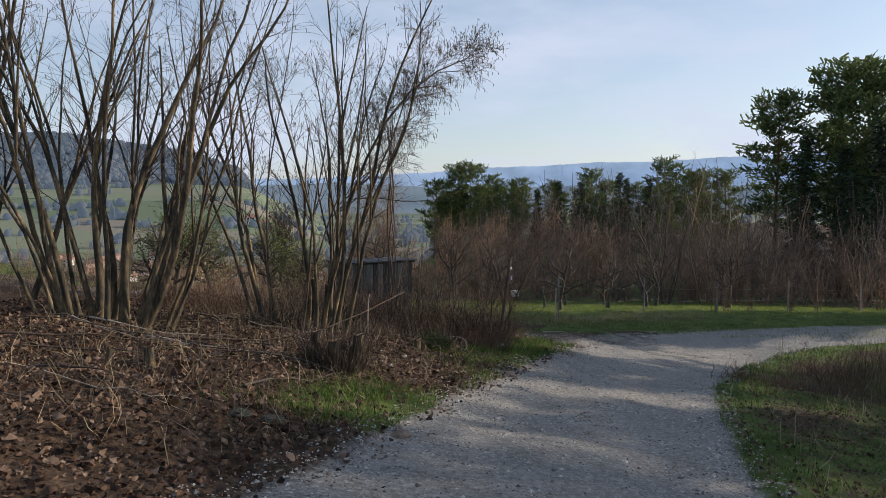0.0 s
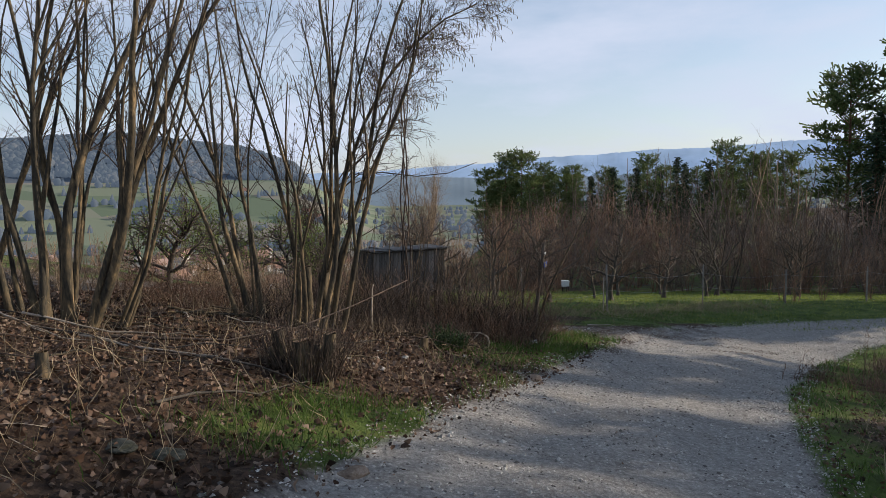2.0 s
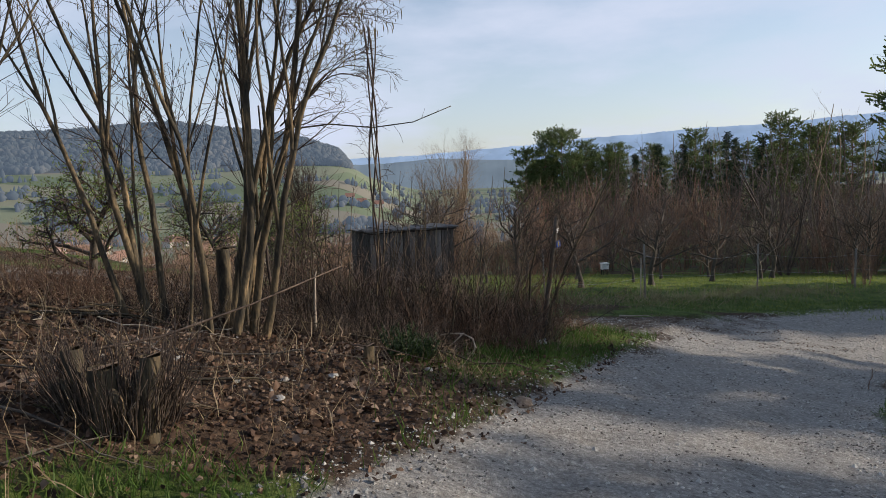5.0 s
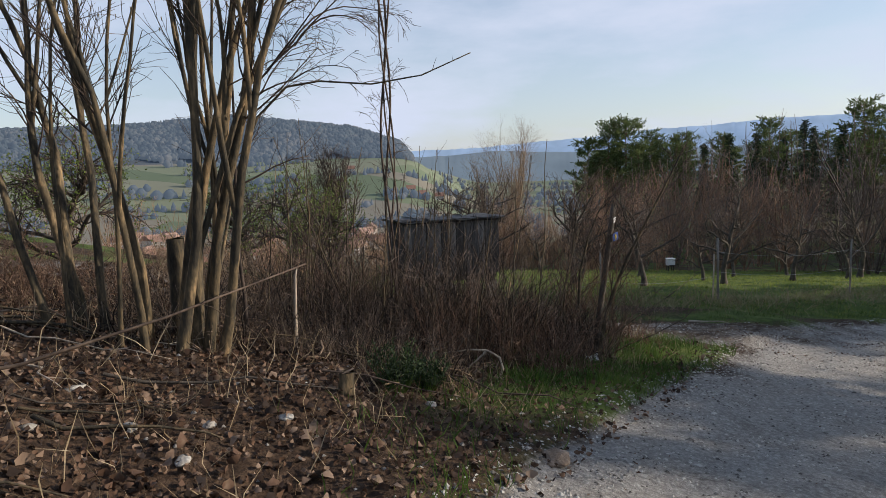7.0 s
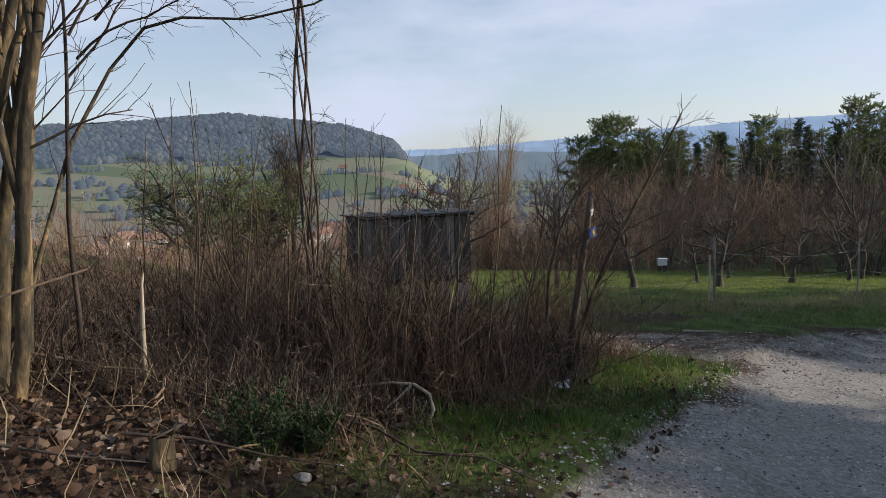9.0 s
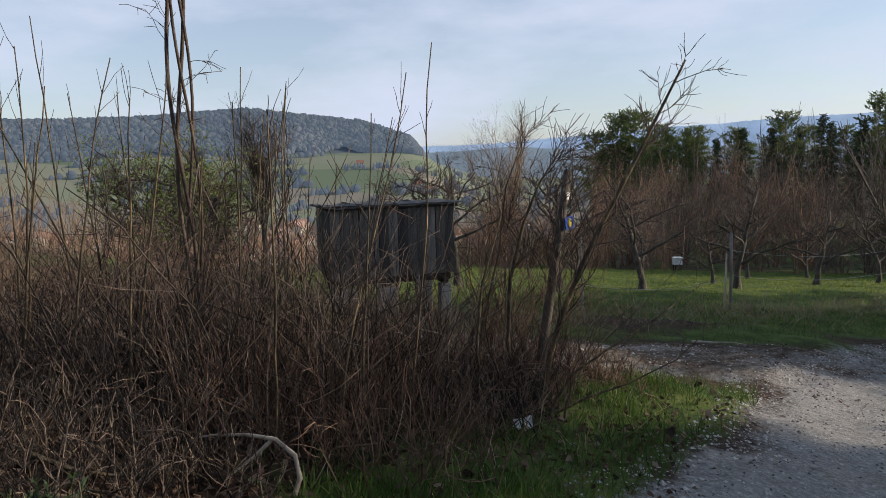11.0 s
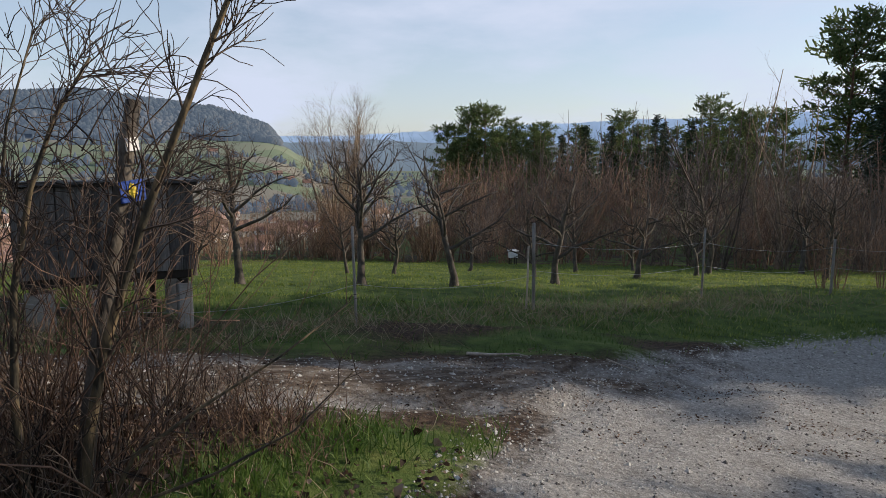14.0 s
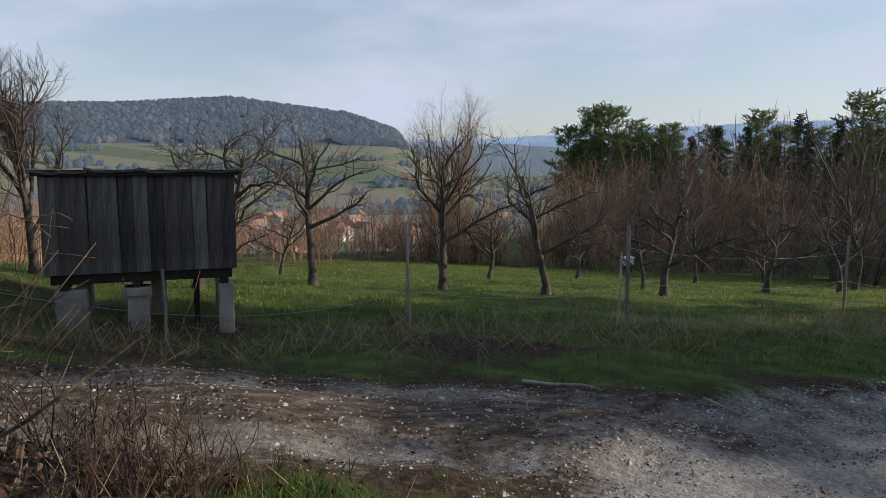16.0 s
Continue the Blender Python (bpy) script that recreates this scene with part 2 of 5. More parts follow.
def ground_material():
    """Soil, leaf litter, gravel, grass and far fields, shared out by the masks stored on the ground's mesh."""
    m = bpy.data.materials.new("ground")
    m.use_nodes = True
    nt = m.node_tree
    bsdf = nt.nodes["Principled BSDF"]
    bsdf.inputs["Roughness"].default_value = 0.95
    bsdf.inputs["Specular IOR Level"].default_value = 0.15
    geo = nt.nodes.new("ShaderNodeNewGeometry")
    pos = geo.outputs["Position"]

    def noise_at(scale, detail=5.0, rough=0.6, vec=pos):
        n = nt.nodes.new("ShaderNodeTexNoise")
        n.inputs["Scale"].default_value = scale
        n.inputs["Detail"].default_value = detail
        n.inputs["Roughness"].default_value = rough
        nt.links.new(vec, n.inputs["Vector"])
        return n.outputs["Fac"]

    def colours(fac, stops):
        cr = nt.nodes.new("ShaderNodeValToRGB")
        while len(cr.color_ramp.elements) < len(stops):
            cr.color_ramp.elements.new(0.5)
        for i, (p, c) in enumerate(stops):
            cr.color_ramp.elements[i].position = p
            cr.color_ramp.elements[i].color = (*c, 1)
        nt.links.new(fac, cr.inputs["Fac"])
        return cr.outputs["Color"]

    def mixed(fac, a, b):
        mx = nt.nodes.new("ShaderNodeMix")
        mx.data_type = "RGBA"
        nt.links.new(fac, mx.inputs["Factor"])
        nt.links.new(a, mx.inputs["A"])
        nt.links.new(b, mx.inputs["B"])
        return mx.outputs["Result"]

    def mask(name, breakup, amount):
        at = nt.nodes.new("ShaderNodeAttribute")
        at.attribute_name = name
        ma = nt.nodes.new("ShaderNodeMath")
        ma.operation = "MULTIPLY_ADD"
        ma.inputs[1].default_value = amount
        nt.links.new(breakup, ma.inputs[0])
        sb = nt.nodes.new("ShaderNodeMath")
        sb.operation = "SUBTRACT"
        sb.inputs[1].default_value = amount * 0.5
        nt.links.new(at.outputs["Fac"], sb.inputs[0])
        nt.links.new(sb.outputs[0], ma.inputs[2])
        mr = nt.nodes.new("ShaderNodeMapRange")
        mr.inputs["From Min"].default_value, mr.inputs["From Max"].default_value = 0.36, 0.64
        nt.links.new(ma.outputs[0], mr.inputs["Value"])
        return mr.outputs["Result"]

    broad, mid, fine, grit = noise_at(0.35), noise_at(2.2), noise_at(14.0), noise_at(45.0, 6.0, 0.75)
    turned = nt.nodes.new("ShaderNodeMapping")
    turned.vector_type = "TEXTURE"
    turned.inputs["Rotation"].default_value = (0, 0, radians(33))
    turned.inputs["Scale"].default_value = (1.0, 0.4, 1.0)
    nt.links.new(pos, turned.inputs["Vector"])
    streak = noise_at(3.6, 9.0, 0.72, turned.outputs["Vector"])
    litter = colours(fine, [(0.3, (0.026, 0.017, 0.012)), (0.5, (0.064, 0.042, 0.028)), (0.7, (0.14, 0.092, 0.06))])
    green = colours(mid, [(0.3, (0.04, 0.06, 0.015)), (0.5, (0.085, 0.125, 0.028)), (0.7, (0.15, 0.165, 0.05))])
    lumps = noise_at(19.0, 4.0, 0.7)
    grain = nt.nodes.new("ShaderNodeMath")
    grain.operation = "MULTIPLY_ADD"
    grain.inputs[1].default_value = 0.55
    nt.links.new(lumps, grain.inputs[0])
    less = nt.nodes.new("ShaderNodeMath")
    less.operation = "MULTIPLY"
    less.inputs[1].default_value = 0.45
    nt.links.new(grit, less.inputs[0])
    nt.links.new(less.outputs[0], grain.inputs[2])
    speck = colours(grain.outputs[0], [(0.36, (0.10, 0.092, 0.082)), (0.5, (0.28, 0.265, 0.24)), (0.63, (0.56, 0.54, 0.495))])
    stain = colours(mid, [(0.3, (0.17, 0.15, 0.125)), (0.45, (0.27, 0.255, 0.23)), (0.65, (0.37, 0.355, 0.325))])
    half = nt.nodes.new("ShaderNodeValue")
    half.outputs[0].default_value = 0.36
    gravel = mixed(half.outputs[0], speck, stain)
    mud = colours(streak, [(0.35, (0.05, 0.038, 0.029)), (0.5, (0.11, 0.083, 0.06)), (0.65, (0.24, 0.21, 0.175))])
    # far fields: long strips of different crops, their colours greyed to paint in haze
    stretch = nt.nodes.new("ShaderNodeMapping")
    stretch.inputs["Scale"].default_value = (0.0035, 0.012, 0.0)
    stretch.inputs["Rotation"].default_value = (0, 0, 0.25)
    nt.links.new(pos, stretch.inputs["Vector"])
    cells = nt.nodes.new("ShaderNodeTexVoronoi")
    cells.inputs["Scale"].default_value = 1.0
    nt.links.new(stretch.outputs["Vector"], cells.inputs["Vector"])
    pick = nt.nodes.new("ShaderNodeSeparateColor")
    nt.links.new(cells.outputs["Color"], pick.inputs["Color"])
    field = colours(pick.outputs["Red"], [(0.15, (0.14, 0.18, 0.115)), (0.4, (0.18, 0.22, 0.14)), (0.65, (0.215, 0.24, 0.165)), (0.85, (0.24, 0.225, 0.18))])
    ragged = nt.nodes.new("ShaderNodeMath")
    ragged.operation = "MULTIPLY_ADD"
    ragged.inputs[1].default_value = 0.6
    nt.links.new(mid, ragged.inputs[0])
    few = nt.nodes.new("ShaderNodeMath")
    few.operation = "MULTIPLY"
    few.inputs[1].default_value = 0.4
    nt.links.new(fine, few.inputs[0])
    nt.links.new(few.outputs[0], ragged.inputs[2])
    col = mixed(mask("grass", mid, 0.5), litter, green)
    col = mixed(mask("mud", streak, 1.3), col, mud)
    col = mixed(mask("road", ragged.outputs[0], 1.0), col, gravel)
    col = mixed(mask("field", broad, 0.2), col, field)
    # ground of the wooded hill, its blue-grey tint painted in for distance haze
    hazed_woodland = colours(mid, [(0.3, (0.09, 0.115, 0.14)), (0.7, (0.13, 0.15, 0.17))])
    col = mixed(mask("hillwood", broad, 0.2), col, hazed_woodland)
    nt.links.new(col, bsdf.inputs["Base Color"])
    both = nt.nodes.new("ShaderNodeMath")
    both.operation = "MULTIPLY_ADD"
    both.inputs[1].default_value = 0.35
    nt.links.new(grit, both.inputs[0])
    nt.links.new(lumps, both.inputs[2])
    bp = nt.nodes.new("ShaderNodeBump")
    bp.inputs["Strength"].default_value = 0.9
    bp.inputs["Distance"].default_value = 0.04
    nt.links.new(both.outputs[0], bp.inputs["Height"])
    nt.links.new(bp.outputs["Normal"], bsdf.inputs["Normal"])
    return m


GROUND = ground_material()

# ---- mesh helpers ----


def link_mesh(name, verts, quads, tris, mat, parent=None, smooth=True):
    me = bpy.data.meshes.new(name)
    nv, nq, nt_ = len(verts), len(quads), len(tris)
    me.vertices.add(nv)
    me.vertices.foreach_set("co", np.asarray(verts, dtype=np.float32).ravel())
    loops = np.concatenate([np.asarray(quads, dtype=np.int32).ravel(), np.asarray(tris, dtype=np.int32).ravel()])
    me.loops.add(len(loops))
    me.loops.foreach_set("vertex_index", loops)
    starts = np.concatenate([np.arange(nq) * 4, nq * 4 + np.arange(nt_) * 3]).astype(np.int32)
    me.polygons.add(nq + nt_)
    me.polygons.foreach_set("loop_start", starts)
    me.polygons.foreach_set("use_smooth", np.full(nq + nt_, smooth))
    me.update(calc_edges=True)
    me.materials.append(mat)
    ob = new(name, me)
    if parent is not None:
        ob.parent = parent
        if name in ("crown", "blossom", "foliage", "bough_frame", "shoot_tuft", "cane_tangle"):
            tagged(ob, kind="stuff")
    return ob


def part(name, bm, mat, parent, label=""):
    """Links a bmesh as one mesh object under a thing or a part."""
    me = bpy.data.meshes.new(name)
    bm.to_mesh(me)
    bm.free()
    me.materials.append(mat)
    ob = new(name, me)
    ob.parent = parent
    return tagged(ob, label) if label else ob


def box_bm(size, at=(0, 0, 0), bevel=0.0, turn=0.0):
    bm = bmesh.new()
    bmesh.ops.create_cube(bm, size=1.0, matrix=Matrix.Translation(at) @ Matrix.Rotation(turn, 4, "Z") @ Matrix.Diagonal((*size, 1)))
    if bevel:
        bmesh.ops.bevel(bm, geom=bm.edges[:], offset=bevel, segments=1, affect="EDGES")
    return bm


class Tubes:
    """Gathers tapered round strands, as of twigs and stems, into one mesh."""

    def __init__(self):
        self.v, self.q, self.t, self.n = [], [], [], 0

    def add(self, pts, radii, sides=3):
        pts = np.asarray(pts, dtype=float)
        k = len(pts)
        tan = np.gradient(pts, axis=0)
        tan /= np.linalg.norm(tan, axis=1)[:, None] + 1e-9
        mean = pts[-1] - pts[0]
        ref = np.array((1.0, 0.0, 0.0)) if abs(mean[0]) < 0.6 * np.linalg.norm(mean) + 1e-9 else np.array((0.0, 0.0, 1.0))
        u = np.cross(tan, ref)
        u /= np.linalg.norm(u, axis=1)[:, None] + 1e-9
        w = np.cross(tan, u)
        a = np.arange(sides) * (2 * np.pi / sides)
        r = np.asarray(radii, dtype=float)[:, None, None]
        ring = pts[:, None, :] + r * (np.cos(a)[None, :, None] * u[:, None, :] + np.sin(a)[None, :, None] * w[:, None, :])
        self.v.append(ring.reshape(-1, 3))
        i = np.arange(k - 1)[:, None] * sides + self.n
        j = np.arange(sides)[None, :]
        j2 = (j + 1) % sides
        self.q.append(np.stack([i + j, i + j2, i + sides + j2, i + sides + j], axis=-1).reshape(-1, 4))
        e = self.n + (k - 1) * sides
        if sides > 3:
            self.t.append(np.array([[e, e + m_, e + m_ + 1] for m_ in range(1, sides - 1)]))
        else:
            self.t.append(np.array([[e, e + 1, e + 2]]))
        self.n += k * sides

    def make(self, name, mat, parent=None):
        if not self.v:
            return None
        return link_mesh(name, np.concatenate(self.v), np.concatenate(self.q), np.concatenate(self.t), mat, parent)


def unit(v):
    return v / (np.linalg.norm(v) + 1e-9)


def strand(rng, start, way, length, n, bend=0.12, rise=0.0, droop=0.0):
    """A wandering line of n + 1 points."""
    pts = [np.array(start, dtype=float)]
    d = unit(np.array(way, dtype=float))
    for i in range(n):
        d = unit(d + rng.normal(0, bend, 3) + np.array((0, 0, rise - droop * i / n)))
        pts.append(pts[-1] + d * (length / n))
    return np.array(pts)


def side_way(rng, along, angle):
    """A direction that leaves along at about that many radians, at a random turn round it."""
    a = unit(np.array(along))
    r = unit(np.cross(a, rng.normal(0, 1, 3)))
    return unit(a * math.cos(angle) + r * math.sin(angle))


def sprays(rng, tubes, line, radius, count, length, angle, levels, thin=0.5, n=4, bend=0.15, rise=0.05, droop=0.0, low=0.25, ends=None):
    """Side shoots along a line, and theirs in turn."""
    for _ in range(count):
        u = low + (1 - low) * rng.random()
        f = u * (len(line) - 1)
        i = min(int(f), len(line) - 2)
        p = line[i] + (line[i + 1] - line[i]) * (f - i)
        w = side_way(rng, line[i + 1] - line[i], angle * (0.7 + 0.6 * rng.random()))
        ln = length * (0.5 + 0.8 * rng.random()) * (1.15 - 0.6 * u)
        s = strand(rng, p, w, ln, n, bend, rise, droop)
        r0 = radius * (1 - 0.6 * u) * thin
        tubes.add(s, np.linspace(max(r0, 0.0025), max(r0 * 0.35, 0.0018), n + 1), 3)
        if ends is not None:
            ends.append(s[-1])
        if levels > 1:
            sprays(rng, tubes, s, max(r0, 0.004), max(2, int(count * 0.45)), length * 0.5, angle, levels - 1, thin, max(2, n - 1), bend, rise, droop, 0.2, ends)


def cards(pts, ups, sizes, rng, slim=0.5, bend=0.25, plain=False):
    """Small bent leaves or needle tufts: for each point a kinked pair of quads."""
    n = len(pts)
    d = ups / (np.linalg.norm(ups, axis=1)[:, None] + 1e-9)
    s = np.cross(d, rng.normal(0, 1, (n, 3)))
    s /= np.linalg.norm(s, axis=1)[:, None] + 1e-9
    nn = np.cross(d, s)
    sz = np.asarray(sizes)[:, None]
    w = sz * slim * 0.5
    if plain:
        v = np.stack([pts - s * w * 0.6, pts + s * w * 0.6, pts + d * sz + s * w + nn * sz * bend * 0.3, pts + d * sz - s * w + nn * sz * bend * 0.3], axis=1).reshape(-1, 3)
        return v, np.arange(n * 4).reshape(-1, 4)
    v = np.stack([pts - s * w * 0.5, pts + s * w * 0.5, pts + d * sz * 0.5 + s * w + nn * sz * bend * 0.4, pts + d * sz * 0.5 - s * w + nn * sz * bend * 0.4,
                  pts + d * sz + s * w * 0.25 + nn * sz * bend * 0.1, pts + d * sz - s * w * 0.25 + nn * sz * bend * 0.1], axis=1).reshape(-1, 3)
    b = np.arange(n)[:, None] * 6
    q = np.concatenate([b + np.array([[0, 1, 2, 3]]), b + np.array([[3, 2, 4, 5]])])
    return v, q


NO_TRIS = np.zeros((0, 3), dtype=np.int32)
NO_QUADS = np.zeros((0, 4), dtype=np.int32)

# ---- the lie of the land ----


def smooth(a, b, x):
    u = np.clip((x - a) / (b - a), 0, 1)
    return u * u * (3 - 2 * u)


def wave(x, y, s, k=0.0):
    """Cheap smooth unevenness, about -1 to 1."""
    return (np.sin(x * s + 1.3 * np.sin(y * s * 0.7 + k)) + np.sin(y * s * 1.17 + 2.1 + 1.1 * np.sin(x * s * 0.83 - k))) * 0.5


ROAD_LEFT = np.array([(-4.2, -14), (-2.7, -3), (-2.1, 0), (-1.35, 4.0), (-0.75, 5.5), (-0.42, 6.9), (0.2, 8.7), (0.85, 10.4), (1.12, 11.4), (1.6, 12.8), (2.05, 14.2), (3.0, 16.4), (3.5, 18.4), (4.1, 19.6), (5.3, 21.4), (6.5, 22.6), (8.3, 24.0), (9.9, 24.6), (12.9, 25.4), (22, 27), (60, 32)])
ROAD_RIGHT = np.array([(-0.6, -14), (1.0, -3), (1.7, 0), (2.35, 4.0), (2.8, 6.2), (3.4, 8.1), (3.95, 10), (5.1, 13.2), (7.9, 18.4), (10, 21.0), (12.1, 22.2), (15, 23), (22, 24), (60, 28)])
TRACK = np.array([(6.0, 20.4), (4.0, 20.0), (2.2, 19.3), (0.6, 18.3), (-1.4, 17.0), (-4.5, 15.6), (-9, 14.2), (-20, 12)])


def along(line, x, y):
    """The distance from points to a line, and the side: positive to the right of its run."""
    best = np.full(np.shape(x), 1e9)
    side = np.zeros(np.shape(x))
    for (ax, ay), (bx, by) in zip(line[:-1], line[1:]):
        dx, dy = bx - ax, by - ay
        u = np.clip(((x - ax) * dx + (y - ay) * dy) / (dx * dx + dy * dy), 0, 1)
        d = np.hypot(x - ax - u * dx, y - ay - u * dy)
        c = (x - ax) * dy - (y - ay) * dx
        near = d < best
        side = np.where(near, np.sign(c), side)
        best = np.minimum(best, d)
    return best, side


def on_road(x, y):
    """How far inside the road's edges a point lies, in metres; negative outside."""
    dl, sl = along(ROAD_LEFT, x, y)
    dr, sr = along(ROAD_RIGHT, x, y)
    return np.minimum(dl * sl, -dr * sr)


def near_ground(x, y):
    near = -0.144 * x - 0.095 * y
    far = 0.107 - 0.0085 * x - 0.111 * y - 0.28 * smooth(28, 47, y)
    k = smooth(17, 30, y)
    z = near * (1 - k) + far * k
    z = np.where(x > 9, z + 0.125 * (x - 9) * (1 - k), z)
    return z


# the wooded hill: how far its back stands over the fields, by bearing
HILL_BEARING = (-70, -42, -36, -32, -28.4, -24, -20, -17.5, -16.2, -15.4, -14.6)
HILL_CREST = (62, 70, 76, 86, 92, 77, 66, 45, 33, 12, 0)


def valley(x, y):
    """The wide land: down past the meadow into the valley, up to the wooded hill and along to the far plain."""
    r = np.hypot(x, y)
    a = np.degrees(np.arctan2(x, y))
    floor_ = -52 + 14 * smooth(-5, 40, a)
    rise = smooth(620, 1150, r) * (1 - smooth(-16.5, -9, a)) * 72
    crest = np.interp(a, HILL_BEARING, HILL_CREST)
    hill = smooth(1120, 1500, r) * (1 - smooth(2000, 2600, r)) * crest
    return floor_ + rise + hill


def land(x, y):
    """The height of the ground."""
    x, y = np.asarray(x, dtype=float), np.asarray(y, dtype=float)
    r = np.hypot(x, y)
    lo = near_ground(np.clip(x, -30, 40), np.clip(y, -30, 75))
    wooded = smooth(-14, 8, x)
    lo = lo + (0.045 - 0.14 * (1 - wooded)) * np.clip(y - 75, 0, 100) - 0.06 * np.clip(-x - 14, 0, 60)
    lo = lo - 0.58 * np.exp(-((x + 2.3) / 3.6) ** 2 - ((y - 21.6) / 2.6) ** 2)
    k = smooth(70 + 110 * wooded, 300 + 110 * wooded, r)
    z = lo * (1 - k) + valley(x, y) * k
    inside = on_road(x, y)
    off = 1 - smooth(-0.25, 0.1, inside)
    far_away = 1 - smooth(30, 60, r)
    z = z + far_away * (off * (0.05 + 0.05 * wave(x, y, 1.9) + 0.03 * wave(x, y, 5.3, 1.0)) + (1 - off) * (0.014 * wave(x, y, 3.1, 2.0) + 0.012 * wave(x * 0.45, y, 7.5, 1.0) + 0.008 * wave(x, y, 13.0, 0.5) - 0.03 * np.exp(-((inside - 0.85) / 0.3) ** 2)))
    # a low bank carries the bushes beside the road
    dl, sl = along(ROAD_LEFT, x, y)
    z = z + far_away * 0.16 * (sl < 0) * smooth(0.5, 1.8, dl) * (1 - smooth(5, 9, dl)) * (1 - smooth(11.8, 13.6, y))
    dt, st = along(TRACK, x, y)
    ruts = np.exp(-((np.abs(dt * st) - 0.75) / 0.25) ** 2)
    z = z - far_away * 0.06 * ruts * (dt < 2) * (inside < 0.3)
    return z


def height(x, y):
    return float(land(x, y))


def graded(lo, hi, step, far, grow):
    """Grid lines: even between lo and hi, then ever wider out to far."""
    mid = list(np.arange(lo, hi + 1e-6, step))
    out, s, v = [], step, hi
    while v < far:
        s *= grow
        v += s
        out.append(v)
    back_, s, v = [], step, lo
    while v > -far:
        s *= grow
        v -= s
        back_.append(v)
    return np.array(back_[::-1] + mid + out)


GX, GY = graded(-5, 9, 0.12, 4800, 1.055), graded(3, 24, 0.12, 4800, 1.055)
XX, YY = np.meshgrid(GX, GY)
ZZ = land(XX, YY)
gi = (np.arange(len(GY) - 1)[:, None] * len(GX) + np.arange(len(GX) - 1)[None, :]).ravel()
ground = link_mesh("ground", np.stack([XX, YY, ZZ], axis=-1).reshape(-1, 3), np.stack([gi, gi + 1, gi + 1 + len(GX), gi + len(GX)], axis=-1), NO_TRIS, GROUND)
tagged(ground, "sloping ground with leaf litter, gravel road, grass verge and fields", "ground", kind="structure")
INSIDE = on_road(XX, YY)
DT, ST = along(TRACK, XX, YY)
DL, SL = along(ROAD_LEFT, XX, YY)
DR, SR = along(ROAD_RIGHT, XX, YY)
RR = np.hypot(XX, YY)


def grass_mask(x, y):
    """1 where grass grows: the verges, the strip by the track, the meadow."""
    dl, sl = along(ROAD_LEFT, x, y)
    dr, sr = along(ROAD_RIGHT, x, y)
    dt, st = along(TRACK, x, y)
    verge = (sl < 0) * (1 - smooth(0.9, 1.7, dl)) * smooth(5.0, 6.5, y) * (1 - smooth(17.5, 18.6, y)) * (0.62 + 0.5 * wave(x, y, 1.5, 0.4) - 0.4 * np.exp(-((y - 10.6) / 1.5) ** 2))
    right = (sr > 0) * (0.55 + 0.4 * (1 - smooth(0.2, 1.2, dr)) + 0.2 * wave(x, y, 1.2, 2.0))
    beyond = smooth(0.95, 1.4, dt) * ((st > 0) | (y > 23)) * (y > 15) * (x < 60) * (sl < 0)
    far = smooth(22.5, 24, y) * (1 - smooth(48.5, 50.5, y + 0.6 * np.clip(x - 14, 0, 40))) * smooth(-9, -6, x)
    return np.clip(np.maximum.reduce([verge, right * 0.9, beyond * np.clip(0.5 + 0.4 * wave(x, y, 1.7, 1.1), 0.2, 0.9), far]), 0, 1)


masks = {
    "road": np.where((YY > 15.5) & (XX < 7), smooth(-1.1, 1.2, INSIDE + 0.45 * wave(XX, YY, 1.9, 0.3)), smooth(-0.4, 0.32, INSIDE)) * (RR < 90),
    "mud": np.clip(1 - smooth(0.9, 1.7, DT), 0, 1) * (0.62 + 0.18 * wave(XX, YY, 1.3)) * (1 - smooth(-0.4, 1.9, INSIDE)),
    "grass": grass_mask(XX, YY),
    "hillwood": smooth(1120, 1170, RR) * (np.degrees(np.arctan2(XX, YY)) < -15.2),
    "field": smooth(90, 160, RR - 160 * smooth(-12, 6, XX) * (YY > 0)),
}
masks["road"] = np.maximum(masks["road"], 0.5 * np.exp(-((DT - 0.75) / 0.5) ** 2) * (XX > -8) * (YY < 24))
for key, values in masks.items():
    at_ = ground.data.attributes.new(key, "FLOAT", "POINT")
    at_.data.foreach_set("value", np.asarray(values, dtype=np.float32).ravel())


def thing(name, x, y, z, label, category, group="", turn=0.0, kind=""):
    ob = new(name)
    ob.empty_display_size = 0.2
    ob.matrix_world = pose(x, y, z, 0, 0, turn)
    return tagged(ob, label, category, group, kind)


